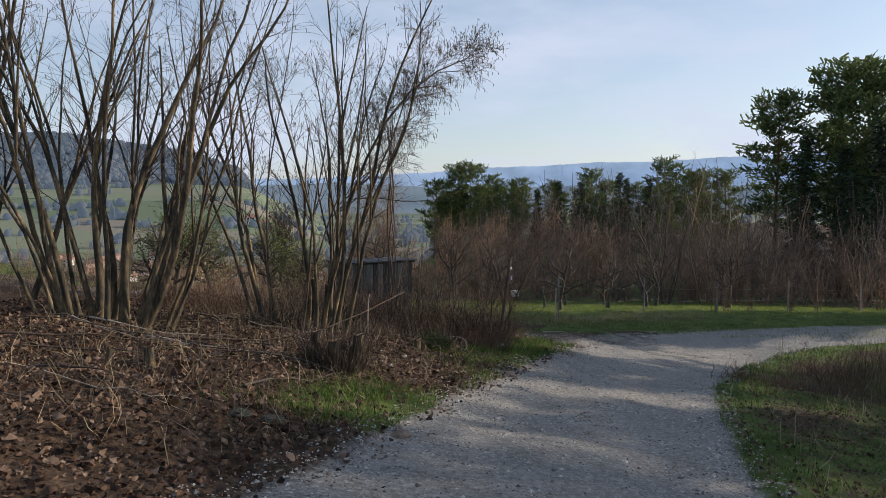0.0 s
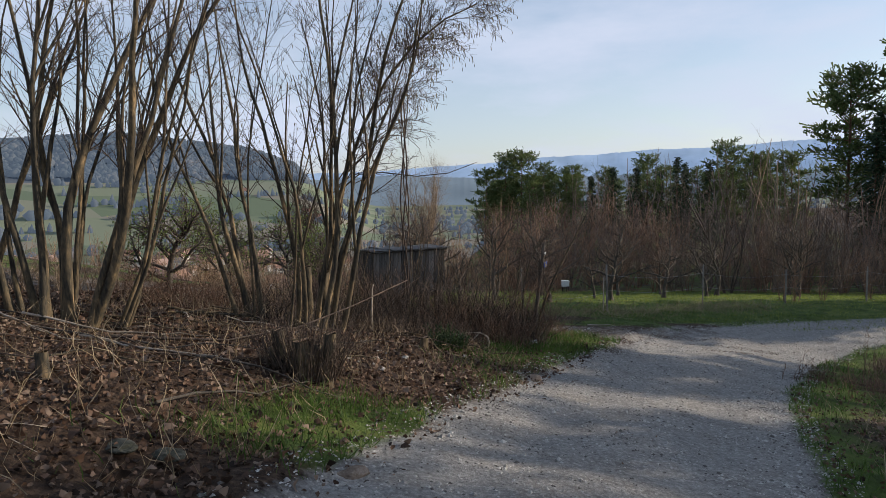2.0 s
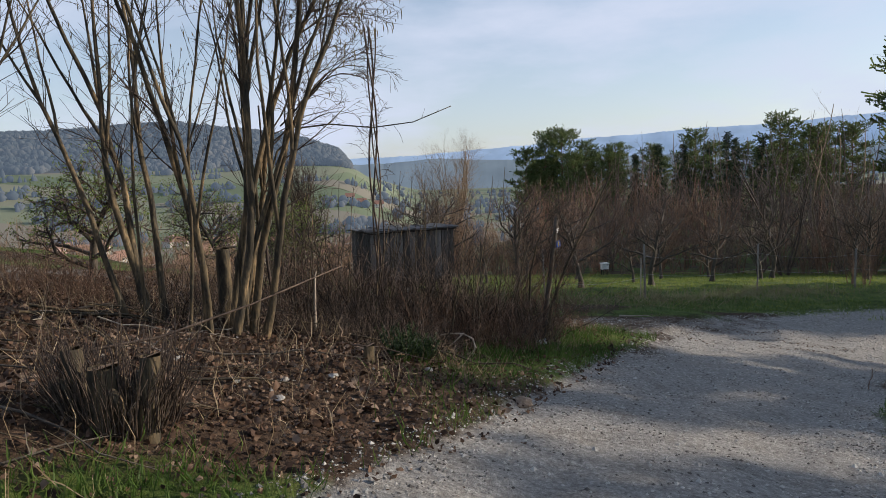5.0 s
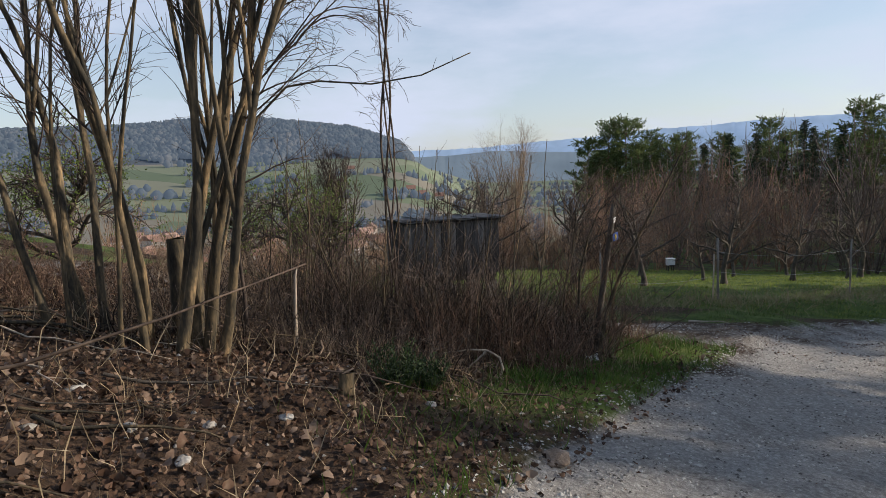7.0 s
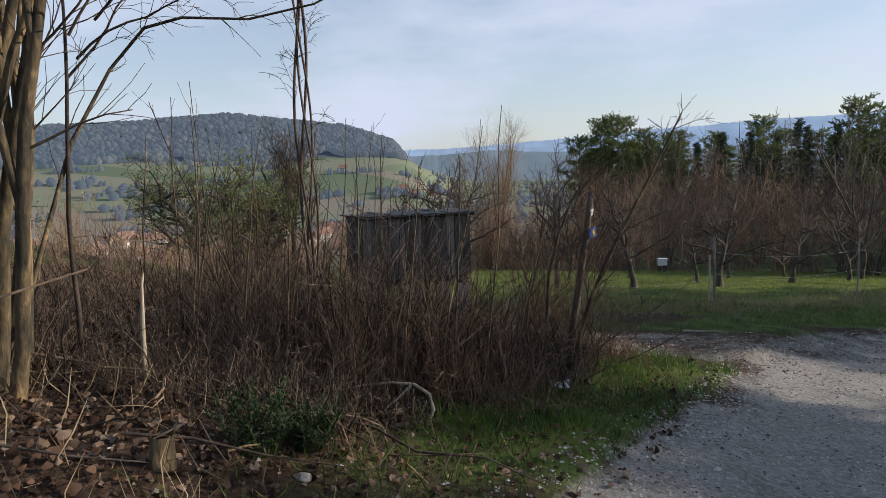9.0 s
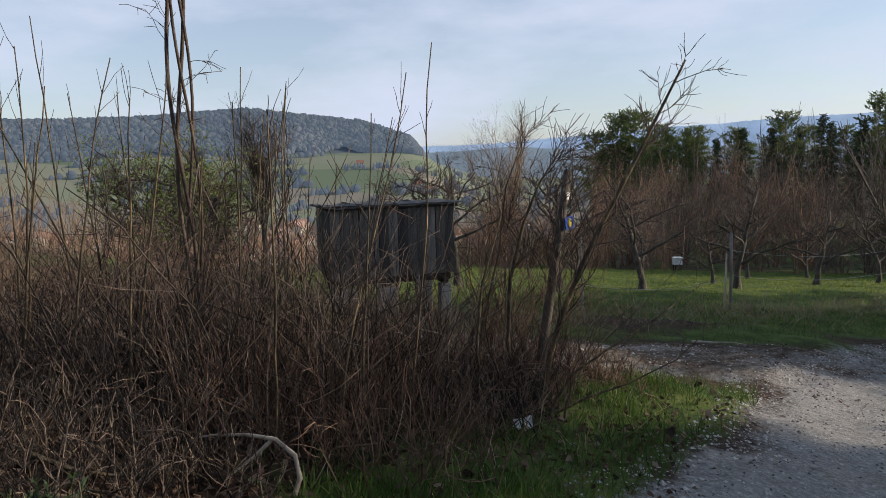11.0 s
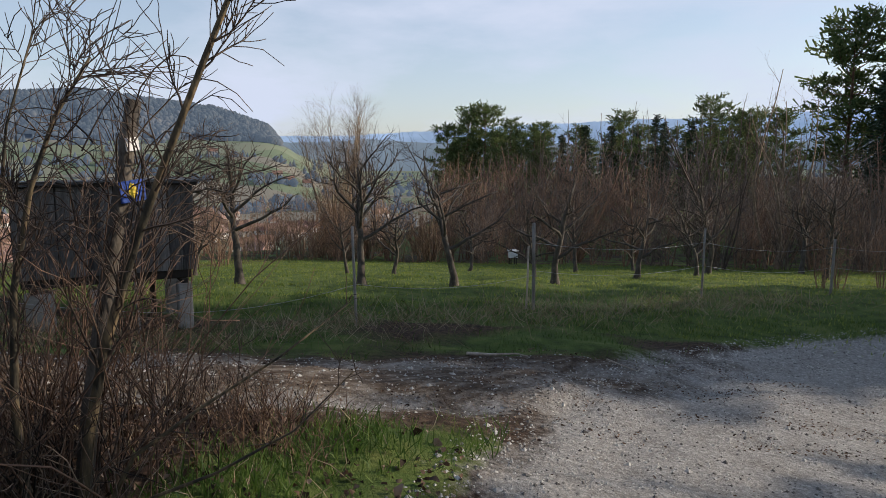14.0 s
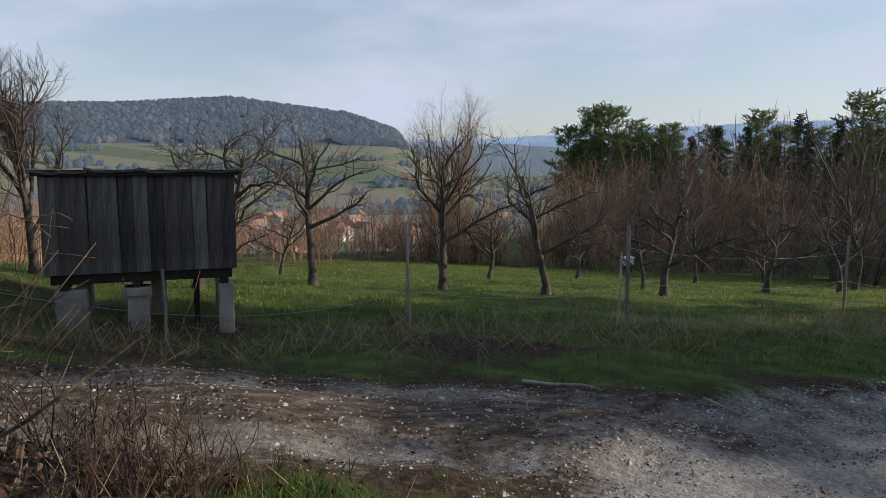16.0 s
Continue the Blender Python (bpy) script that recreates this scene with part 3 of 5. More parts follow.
# ---- far land ----


def ridge(name, r, bearings, elevations, base, seed, mat, label):
    """A long far ridge, its crest at those degrees above the eye by bearing, with a wide rounded back."""
    rng = np.random.default_rng(seed)
    n = 420
    deg = np.linspace(bearings[0], bearings[-1], n)
    a = np.radians(deg)
    ph = rng.random(6) * 6.28
    t = np.linspace(0, 1, n)
    top = r * np.tan(np.radians(np.interp(deg, bearings, elevations)))
    h = top - base + r * 0.0011 * (np.sin(t * 23 + ph[0]) + 0.6 * np.sin(t * 61 + ph[1]) + 0.25 * np.sin(t * 190 + ph[2])) + r * 0.00025 * rng.normal(0, 1, n)
    v = []
    for dr, f in ((-0.1, 0.0), (-0.045, 0.55), (0, 1.0), (0.06, 0.7), (0.14, 0.0)):
        v.append(np.stack([r * (1 + dr) * np.sin(a), r * (1 + dr) * np.cos(a), base + h * f], axis=-1))
    v = np.concatenate(v)
    i = (np.arange(4)[:, None] * n + np.arange(n - 1)[None, :]).ravel()
    ob = link_mesh(name, v, np.stack([i, i + 1, i + 1 + n, i + n], axis=-1), NO_TRIS, mat)
    return tagged(ob, label, "hills", kind="structure")


# backdrop hills: haze is painted in as a bluish colour that also glows
def haze_material(name, colour, glow):
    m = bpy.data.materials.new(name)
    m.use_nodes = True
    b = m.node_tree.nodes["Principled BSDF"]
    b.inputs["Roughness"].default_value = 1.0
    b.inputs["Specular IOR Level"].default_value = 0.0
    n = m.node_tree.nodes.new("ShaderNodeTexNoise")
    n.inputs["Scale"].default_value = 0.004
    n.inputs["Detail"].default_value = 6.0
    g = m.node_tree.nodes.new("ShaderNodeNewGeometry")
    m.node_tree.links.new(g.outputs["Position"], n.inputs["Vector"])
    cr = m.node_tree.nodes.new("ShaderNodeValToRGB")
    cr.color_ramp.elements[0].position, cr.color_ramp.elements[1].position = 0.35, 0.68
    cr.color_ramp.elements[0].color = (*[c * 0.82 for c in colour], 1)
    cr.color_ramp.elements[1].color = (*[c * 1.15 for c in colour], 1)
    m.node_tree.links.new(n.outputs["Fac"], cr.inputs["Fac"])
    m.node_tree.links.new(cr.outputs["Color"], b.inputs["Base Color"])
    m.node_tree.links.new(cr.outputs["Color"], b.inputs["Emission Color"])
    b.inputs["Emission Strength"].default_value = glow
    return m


ridge("backdrop_ridge", 4300, (-24, -15, -5, 1, 12, 25, 64), (1.3, 1.4, 1.85, 2.15, 2.75, 3.1, 3.1), -70, 3, haze_material("far_ridge", (0.23, 0.31, 0.42), 0.75), "hazy blue wooded ridge on the horizon")
ridge("backdrop_low_hills", 2600, (-24, -14, -8, 0, 12, 42), (0.9, 1.0, 1.15, 0.8, 0.9, 1.2), -60, 8, haze_material("middle_hills", (0.17, 0.215, 0.25), 0.35), "hazy grey-green low hills across the valley")


def far_woods(name, places, seed, label, tall=14.0):
    """Far trees, each a small ragged cone or round crown, as one mass."""
    rng = np.random.default_rng(seed)
    vs, ts, n = [], [], 0
    grounds = land([p[0] for p in places], [p[1] for p in places]) - 1
    for (x, y), z in zip(places, grounds):
        h = tall * (0.7 + 0.6 * rng.random())
        conifer = rng.random() < 0.5
        w = h * (0.3 if conifer else 0.55)
        k = 6
        a = np.arange(k) * (6.283 / k) + rng.random()
        prof = ((0.05, 1.0), (0.45, 0.75), (1.0, 0.06)) if conifer else ((0.05, 0.6), (0.55, 1.0), (0.95, 0.4))
        rings = []
        for f, s in prof:
            rr = w * s * (0.75 + 0.5 * rng.random(k))
            rings.append(np.stack([x + rr * np.cos(a), y + rr * np.sin(a), np.full(k, z + f * h) + rng.normal(0, 0.03 * h, k)], axis=-1))
        vs.append(np.concatenate(rings))
        for L in range(2):
            for j in range(k):
                j2 = (j + 1) % k
                ts.append((n + L * k + j, n + L * k + j2, n + (L + 1) * k + j2))
                ts.append((n + L * k + j, n + (L + 1) * k + j2, n + (L + 1) * k + j))
        for j in range(1, k - 1):
            ts.append((n + 2 * k, n + 2 * k + j, n + 2 * k + j + 1))
        n += 3 * k
    ob = link_mesh(name, np.concatenate(vs), NO_QUADS, np.array(ts), WOODS_HAZED)
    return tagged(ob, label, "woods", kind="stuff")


rng = np.random.default_rng(21)
spots = []
while len(spots) < 11000:
    a, r = rng.uniform(-60, -15.2), rng.uniform(1120, 1560)
    edge = 1150 + 45 * math.sin(a * 0.5) + 25 * math.sin(a * 1.7)
    if r > edge:
        spots.append((r * math.sin(math.radians(a)), r * math.cos(math.radians(a))))
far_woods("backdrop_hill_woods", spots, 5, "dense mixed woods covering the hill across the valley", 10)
spots = []
for _ in range(60):
    a, r = rng.uniform(-50, -2), rng.uniform(640, 1100)
    w = rng.uniform(-0.5, 0.5)
    for i in range(rng.integers(4, 14)):
        q = r + i * 8 * w
        b = a + i * 0.35 * (1 if w > 0 else -1)
        spots.append((q * math.sin(math.radians(b)) + rng.normal(0, 3), q * math.cos(math.radians(b)) + rng.normal(0, 3)))
for _ in range(700):
    a, r = rng.uniform(-13, 35), rng.uniform(500, 1900)
    spots.append((r * math.sin(math.radians(a)), r * math.cos(math.radians(a))))
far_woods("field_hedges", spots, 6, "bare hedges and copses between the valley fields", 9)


def house(x, y, w, d, h, turn, seed):
    """A village house: rendered walls, a tiled gable roof, windows, a chimney."""
    z = height(x, y) - 0.5
    ob = thing("house", x, y, z, "white rendered village house with a red tiled gable roof", "house", "village houses", turn)
    part("wall", box_bm((w, d, h), (0, 0, h / 2)), WALL, ob)
    e, rise = 0.5, d * 0.42
    bm = bmesh.new()
    pts = [(-w / 2 - e, -d / 2 - e, h - 0.25), (w / 2 + e, -d / 2 - e, h - 0.25), (w / 2 + e, 0, h + rise), (-w / 2 - e, 0, h + rise), (-w / 2 - e, d / 2 + e, h - 0.25), (w / 2 + e, d / 2 + e, h - 0.25)]
    vs = [bm.verts.new(p) for p in pts]
    for f in ((0, 1, 2, 3), (3, 2, 5, 4), (0, 3, 4), (1, 5, 2), (0, 4, 5, 1)):
        bm.faces.new([vs[i] for i in f])
    roof = part("roof", bm, TILE, ob)
    part("chimney", box_bm((0.7, 0.7, 1.8), (w * 0.2, 0.6, h + rise * 0.9)), CONCRETE, roof)
    for i in range(3):
        for j in range(2):
            part("window", box_bm((1.1, 0.12, 1.3), ((i - 1) * w * 0.3, -d / 2 - 0.02, 1.7 + j * 2.6)), PANE, ob)
    return ob


rng = np.random.default_rng(40)
first = []
for i in range(4):
    first.append(house(-60 - 22 * i, 430 + 10 * i, rng.uniform(10, 15), rng.uniform(8, 10.5), 5.4, rng.uniform(0, 180), i))
for i in range(150):
    a, r = rng.uniform(-52, -7), rng.uniform(360, 640)
    if a > -14 and rng.random() < 0.5:
        continue
    x, y = r * math.sin(math.radians(a)), r * math.cos(math.radians(a))
    copy_thing(first[i % 4], pose(x, y, height(x, y) - 0.5, 0, 0, rng.uniform(0, 180)))
for x, y in ((-205, 800), (-222, 812), (-190, 822), (-330, 905)):
    copy_thing(first[1], pose(x, y, height(x, y) - 0.5, 0, 0, 20))

# ---- trees ----


def bare_tree(x, y, h, seed, label, category="tree", lean=(0, 0), spread=0.75, trunk=0.11, limbs=6, twigs=9, fork=0.28, mat=BARK_GREY, tmat=TWIG, rise=0.06, buds=None, crook=0.16, group="", upright=0.0):
    """A bare fruit tree or shrub tree: a bent trunk, crooked limbs, sprays of twigs."""
    rng = np.random.default_rng(seed)
    ob = thing("tree", x, y, height(x, y) - 0.06, label, category, group)
    line = strand(rng, (0, 0, 0), (lean[0], lean[1], 1), h * 0.72, 9, crook * 0.5, 0.08)
    t = Tubes()
    rad = np.linspace(trunk, trunk * 0.3, 10)
    rad[0] *= 1.5
    t.add(line, rad, 8)
    t.make("trunk", mat, ob)
    tw, tips = Tubes(), []
    for i in range(limbs):
        u = fork + (0.95 - fork) * (i + rng.random()) / limbs
        f = u * 9
        k = min(int(f), 8)
        p = line[k] + (line[k + 1] - line[k]) * (f - k)
        a = i * 2.4 + rng.normal(0, 0.4)
        w = np.array((math.cos(a) * spread, math.sin(a) * spread, 0.45 + upright + 0.4 * rng.random()))
        limb = strand(rng, p, w, h * (0.62 - 0.32 * u), 7, crook, rise)
        lt = Tubes()
        r0 = trunk * (0.62 - 0.35 * u)
        lt.add(limb, np.linspace(r0, r0 * 0.28, 8), 6)
        lt.make("limb", mat, ob)
        sprays(rng, tw, limb, r0, twigs, h * 0.2, 0.85, 2, 0.5, 4, 0.22, rise * 1.4, 0, 0.2, tips)
    sprays(rng, tw, line, trunk * 0.4, twigs, h * 0.2, 0.7, 2, 0.6, 4, 0.2, rise, 0, 0.6, tips)
    tw.make("crown", tmat, ob)
    if buds is not None and tips:
        p = np.array(tips)
        p = np.concatenate([p, p + rng.normal(0, 0.03, p.shape)])
        v, q = cards(p, rng.normal(0, 1, p.shape) + (0, 0, 0.6), rng.uniform(0.025, 0.05, len(p)), rng, 0.6)
        link_mesh("foliage", v, q, NO_TRIS, buds, ob)
    return ob


def place_again(ob, x, y, turn, s):
    c = copy_thing(ob, pose(x, y, height(x, y) - 0.06, 0, 0, turn))
    c.scale = (s, s, s)
    return c


APPLE = "bare gnarled apple tree with crooked spreading limbs in the meadow"
bare_tree(-2.08, 27.74, 3.9, 11, APPLE, lean=(-0.08, 0), trunk=0.10, limbs=10, twigs=9, group="orchard trees", crook=0.17, fork=0.4, spread=1.0)
apple_b = bare_tree(0.45, 28.86, 4.0, 12, APPLE, lean=(-0.08, 0.02), trunk=0.10, limbs=11, twigs=11, group="orchard trees", crook=0.15, fork=0.35, spread=0.95)
apple_c = bare_tree(5.22, 31.1, 3.7, 13, APPLE, lean=(-0.3, 0.05), trunk=0.10, limbs=9, twigs=9, group="orchard trees", crook=0.24, spread=1.1)
apple_d = bare_tree(2.6, 29.6, 3.9, 14, APPLE, lean=(-0.08, 0.0), trunk=0.095, limbs=10, twigs=9, group="orchard trees", crook=0.2, fork=0.3)
for src_, x, y, turn, s in ((apple_c, 8.42, 35.7, 20, 0.95), (apple_d, 0.5, 34.9, 140, 0.7), (apple_b, -1.2, 36, 70, 0.62), (apple_c, 4.9, 33.6, 200, 0.7), (apple_d, 11.2, 38.5, 30, 0.9), (apple_b, 7.2, 41, 10, 0.9),
                             (apple_c, 2.9, 40.5, 110, 0.75), (apple_d, 12.8, 42.1, 80, 1.25), (apple_b, 15.2, 37.2, 160, 1.0), (apple_c, 10.2, 44, 260, 0.85), (apple_d, -4.6, 31.5, 220, 0.6), (apple_b, 17.5, 44.0, 300, 1.1), (apple_c, -7.5, 34.0, 40, 0.8)):
    place_again(src_, x, y, turn, s)
# fruit trees behind the shed, coming into bud
budding = bare_tree(-4.9, 20.2, 2.9, 31, "dense bare fruit tree just breaking into green bud", lean=(-0.05, 0), trunk=0.085, limbs=13, twigs=15, fork=0.2, buds=BUD, rise=0.03, crook=0.28, spread=1.15)
budding_b = bare_tree(-3.0, 24.9, 3.5, 32, "bare fruit tree with spreading limbs behind the shed", lean=(0.1, 0.05), trunk=0.085, limbs=10, twigs=13, fork=0.4, rise=0.05, crook=0.24, spread=1.0)
bare_tree(-5.6, 24.2, 3.7, 33, "bare fruit tree with many upright water shoots", trunk=0.075, limbs=13, twigs=16, fork=0.25, rise=0.2, upright=0.5, crook=0.14)
place_again(budding, -7.8, 23.6, 100, 1.15)
place_again(budding, -5.6, 14.5, 210, 0.85)
place_again(budding, -4.0, 19.0, 300, 0.8)

THICKET = "brown leafless thicket tree at the meadow's far edge"


def thicket_tree(x, y, h, seed, mat=TWIG_RED, stems=5, label=THICKET, shoots=9, fan=0.28):
    """A many-stemmed bare shrub tree."""
    rng = np.random.default_rng(seed)
    ob = thing("shrub_tree", x, y, height(x, y) - 0.1, label, "tree", "thicket")
    tw = Tubes()
    for i in range(stems):
        a = rng.random() * 6.283
        line = strand(rng, (0.25 * math.cos(a), 0.25 * math.sin(a), 0), (fan * math.cos(a), fan * math.sin(a), 1), h * rng.uniform(0.75, 1.05), 7, 0.09, 0.05)
        st = Tubes()
        r0 = h * 0.0085 * rng.uniform(0.7, 1.2)
        st.add(line, np.linspace(r0, r0 * 0.2, 8), 4)
        st.make("stem", mat, ob)
        sprays(rng, tw, line, 0.05 if shoots == 9 else 0.03, shoots, h * 0.28, 0.5 if shoots > 9 else 0.75, 2, 0.55, 3, 0.16, 0.08, 0, 0.04)
    tw.make("crown", mat, ob)
    return ob


TH = [thicket_tree(-3, 52, 5.0, 51, THICKET_TAN), thicket_tree(2, 53, 5.5, 52, THICKET_RED), thicket_tree(9, 54, 7.0, 53, THICKET_RED), thicket_tree(15, 52, 7.5, 54, THICKET_GREY), thicket_tree(20, 48, 7.0, 55, THICKET_RED)]
rng = np.random.default_rng(77)
for i in range(190):
    x = rng.uniform(-26, 38)
    y = rng.uniform(52, 66) - max(0, x - 14) * 0.6 + (0 if x > -2 else 2)
    if i % 3 == 0:
        y = 51 + rng.normal(0, 0.8) - max(0, x - 14) * 0.6
    src_ = TH[int(rng.integers(0, 2))] if x < 1 else TH[(1, 2, 3, 3, 4, 3)[int(rng.integers(0, 6))]]
    s = (0.72 + 0.2 * smooth(-8, 14, x)) * rng.uniform(0.7, 1.12) * (0.6 if i % 3 == 0 else 1.0)
    place_again(src_, x, y, rng.uniform(0, 360), float(s))
# the slope behind the shed, down towards the village
for i in range(34):
    x, y = rng.uniform(-30, -7), rng.uniform(26, 46)
    place_again(TH[int(rng.integers(0, 2))], x, y, rng.uniform(0, 360), rng.uniform(0.4, 0.62))
for i in range(26):
    place_again(TH[0], rng.uniform(-16, -5), rng.uniform(23, 33), rng.uniform(0, 360), rng.uniform(0.3, 0.45))
for i in range(26):
    place_again(TH[int(rng.integers(0, 2))], rng.uniform(-13, 1.5), rng.uniform(50.5, 55), rng.uniform(0, 360), rng.uniform(0.62, 0.85))
# the wood behind fills the gap up to the pines
for i in range(70):
    x = rng.uniform(-2, 40)
    y = rng.uniform(64, 104) - max(0, x - 16) * 0.5
    place_again(TH[int(rng.integers(2, 5))], x, y, rng.uniform(0, 360), rng.uniform(0.95, 1.35))
for x, y, s in ((12, 30.9, 0.3), (12.8, 31.6, 0.34), (13.8, 31.4, 0.3), (18, 33.5, 0.4), (20.5, 34.5, 0.45), (16.5, 33.2, 0.33), (22.5, 36, 0.5), (24.5, 33.5, 0.5)):
    place_again(TH[4], x, y, rng.uniform(0, 360), s)
for x, y, s in ((16, 103, 1.75), (20, 101, 1.9), (26, 99, 1.8), (31, 96, 2.0), (34, 93, 1.9), (37.5, 90, 2.0), (11, 104, 1.5), (29, 92, 1.7)):
    place_again(TH[3], x, y, x * 31, s)
thicket_tree(18.3, 49, 10.5, 61, TWIG_TAN, 4, "tall slender bare tree rising above the thicket")
thicket_tree(15.0, 47, 8.5, 62, TWIG, 5, "tall slender bare tree rising above the thicket")
# a tall pale bare tree beyond the thicket
pale = thicket_tree(-5.45, 56.3, 9.3, 60, TWIG_TAN, 16, "tall pale many-stemmed bare willow beyond the thicket", 26, 0.2)


def conifer(x, y, h, seed, label, pine=True, mat=NEEDLE):
    """A pine or spruce: trunk, boughs and needle sprays in uneven tufts."""
    rng = np.random.default_rng(seed)
    ob = thing("conifer", x, y, height(x, y) - 0.1, label, "tree", "conifers")
    t = Tubes()
    line = strand(rng, (0, 0, 0), (0, 0, 1), h * 0.98, 10, 0.02 if pine else 0.006)
    t.add(line, np.linspace(h * 0.014, h * 0.002, 11), 7)
    t.make("trunk", BARK_PINE, ob)
    bt, pts, ups, sz = Tubes(), [], [], []
    low = 0.26 if pine else 0.06
    n = 58 if pine else 74
    for i in range(n):
        u = low + (0.99 - low) * (i + rng.random()) / n
        f = u * 10
        k = min(int(f), 9)
        p = line[k] + (line[k + 1] - line[k]) * (f - k)
        a = i * 2.4 + rng.normal(0, 0.3)
        reach = h * ((0.24 * math.sin(math.pi * min(1, (1.02 - u) / (1 - low)) ** 0.7 * 0.75 + 0.25) * rng.uniform(0.55, 1.15)) if pine else 0.21 * (1.03 - u) * rng.uniform(0.8, 1.1))
        up = (0.35 if u > 0.75 else 0.05) if pine else (-0.25 if u < 0.7 else 0.2)
        b = strand(rng, p, (math.cos(a), math.sin(a), up), reach, 5, 0.1, 0.05 if pine else 0.03)
        bt.add(b, np.linspace(h * 0.0035, h * 0.001, 6), 3)
        m_ = int((76 if pine else 64) * max(0.35, reach / (0.2 * h)))
        for j in range(m_):
            v = rng.uniform(0.25 if pine else 0.1, 1.0)
            q = v * 5
            c = min(int(q), 4)
            o = b[c] + (b[c + 1] - b[c]) * (q - c)
            s = 0.035 * h if pine else 0.022 * h * (1.2 - v * 0.5)
            pts.append(o + rng.normal(0, s * (0.55 if pine else 0.6), 3) * (1, 1, 0.55))
            ups.append((math.cos(a) * 0.5 + rng.normal(0, 0.7), math.sin(a) * 0.5 + rng.normal(0, 0.7), (0.55 if pine else -0.15) + rng.normal(0, 0.35)))
            sz.append((0.034 if pine else 0.034) * h * rng.uniform(0.6, 1.3))
    bt.make("bough_frame", BARK_PINE, ob)
    v, q = cards(np.array(pts), np.array(ups), np.array(sz), rng, 0.26, 0.3, True)
    link_mesh("crown", v, q, NO_TRIS, mat, ob)
    return ob


pine_a = conifer(1.5, 119, 18.0, 81, "broad-crowned green pine at the wood's edge")
pine_b = conifer(42.4, 90, 23.0, 82, "tall pine with an open layered crown above the wood")
spruce_a = conifer(19, 116, 16.0, 83, "dark pointed spruce at the wood's edge", False, NEEDLE_DARK)
pine_c = conifer(4.6, 118, 15.0, 84, "broad-crowned green pine at the wood's edge")
SIZE = {pine_a: 18.0, pine_b: 23.0, spruce_a: 16.0, pine_c: 15.0}


def wood(src_, x, y, turn, top):
    """A further conifer, with its tip at that height."""
    z = height(x, y) - 0.1
    s = (top - z) / SIZE[src_]
    c = copy_thing(src_, pose(x, y, z, 0, 0, turn))
    c.scale = (s, s, s)


def retop(src_, top):
    s = (top - src_.location.z) / SIZE[src_]
    src_.scale = (s, s, s)


retop(pine_a, 6.9)
retop(pine_b, 14.7)
retop(spruce_a, 4.4)
retop(pine_c, 7.4)
for src_, x, y, top in ((pine_c, -1.5, 121, 4.6), (pine_a, 8.5, 119, 5.2), (pine_c, 13, 118, 4.8), (pine_c, 11, 112, 3.2), (pine_a, 6, 112, 3.6), (spruce_a, 16, 120, 3.2), (pine_a, 24, 115, 6.0), (spruce_a, 22, 113, 4.2), (spruce_a, 27.5, 110, 5.6),
                        (spruce_a, 31, 106, 4.6), (pine_a, 33, 104, 7.2), (pine_c, 36, 101, 5.6), (spruce_a, 29, 112, 3.8), (pine_a, 39, 97, 5.2),
                        (pine_b, 48, 86, 17.5), (pine_b, 54, 90, 19.0), (pine_a, 47, 80, 12.5), (spruce_a, 44, 78, 7.5), (pine_b, 57, 82, 20.0), (spruce_a, 50, 74, 11.0), (pine_a, 55, 70, 13.5), (spruce_a, 41.5, 72, 4.6), (pine_c, 46, 68, 8.5), (spruce_a, 52, 62, 11.5),
                        (pine_b, 62, 74, 18.0), (pine_a, 58, 60, 13.0), (spruce_a, 38.5, 74, 2.2), (spruce_a, 39, 64, 2.4), (pine_c, 64, 64, 15.0), (spruce_a, 43, 58, 4.5), (spruce_a, 37, 58, 1.6), (spruce_a, 46, 52, 6.0), (spruce_a, 48, 60, 8.5), (spruce_a, 40.5, 80, 6.5), (spruce_a, 43, 84, 9.5), (spruce_a, 45.5, 74, 10.0), (spruce_a, 42, 66, 6.0), (spruce_a, 40, 69, 4.0)):
    wood(src_, x, y, (x * 37 + y * 13) % 360, top)
# the back rows close the wood
rng = np.random.default_rng(91)
for i in range(26):
    x = -1 + 1.75 * i + rng.normal(0, 0.5)
    y = 132 - 0.55 * max(0, x - 10) + rng.normal(0, 2)
    top = 2.6 + 0.045 * x + rng.normal(0, 0.6)
    wood((spruce_a, pine_c, spruce_a, pine_a)[i % 4], x, y, rng.uniform(0, 360), top)
# the wood goes on beside the road, beyond the view, and shades it
rng = np.random.default_rng(90)
for i, (x, y, tall) in enumerate(((24, 28.2, 12.5), (26.5, 29.6, 13), (23.5, 31, 11), (25, 33.4, 9.5), (29, 31.5, 13.5), (24, 7.5, 8.8), (27, 12.5, 12.3), (23, 15.2, 9.5), (25.5, 18.6, 11.5), (24, 21.3, 10), (26.5, 20.5, 11), (24.5, 2.0, 10), (28.5, -3, 11), (31, 17, 12), (30, 8.5, 13))):
    wood((pine_c, pine_a, spruce_a)[i % 3], x, y, rng.uniform(0, 360), height(x, y) + tall)

for i, (x, y) in enumerate(((20, 0), (21, 3.2), (19.5, 6.3), (21.5, 9.4), (20, 12.4), (21, 15.4), (20, 18.3))):
    place_again(TH[3], x, y, i * 77, 1.38 + 0.09 * (i % 3))

# ---- the raised shed ----


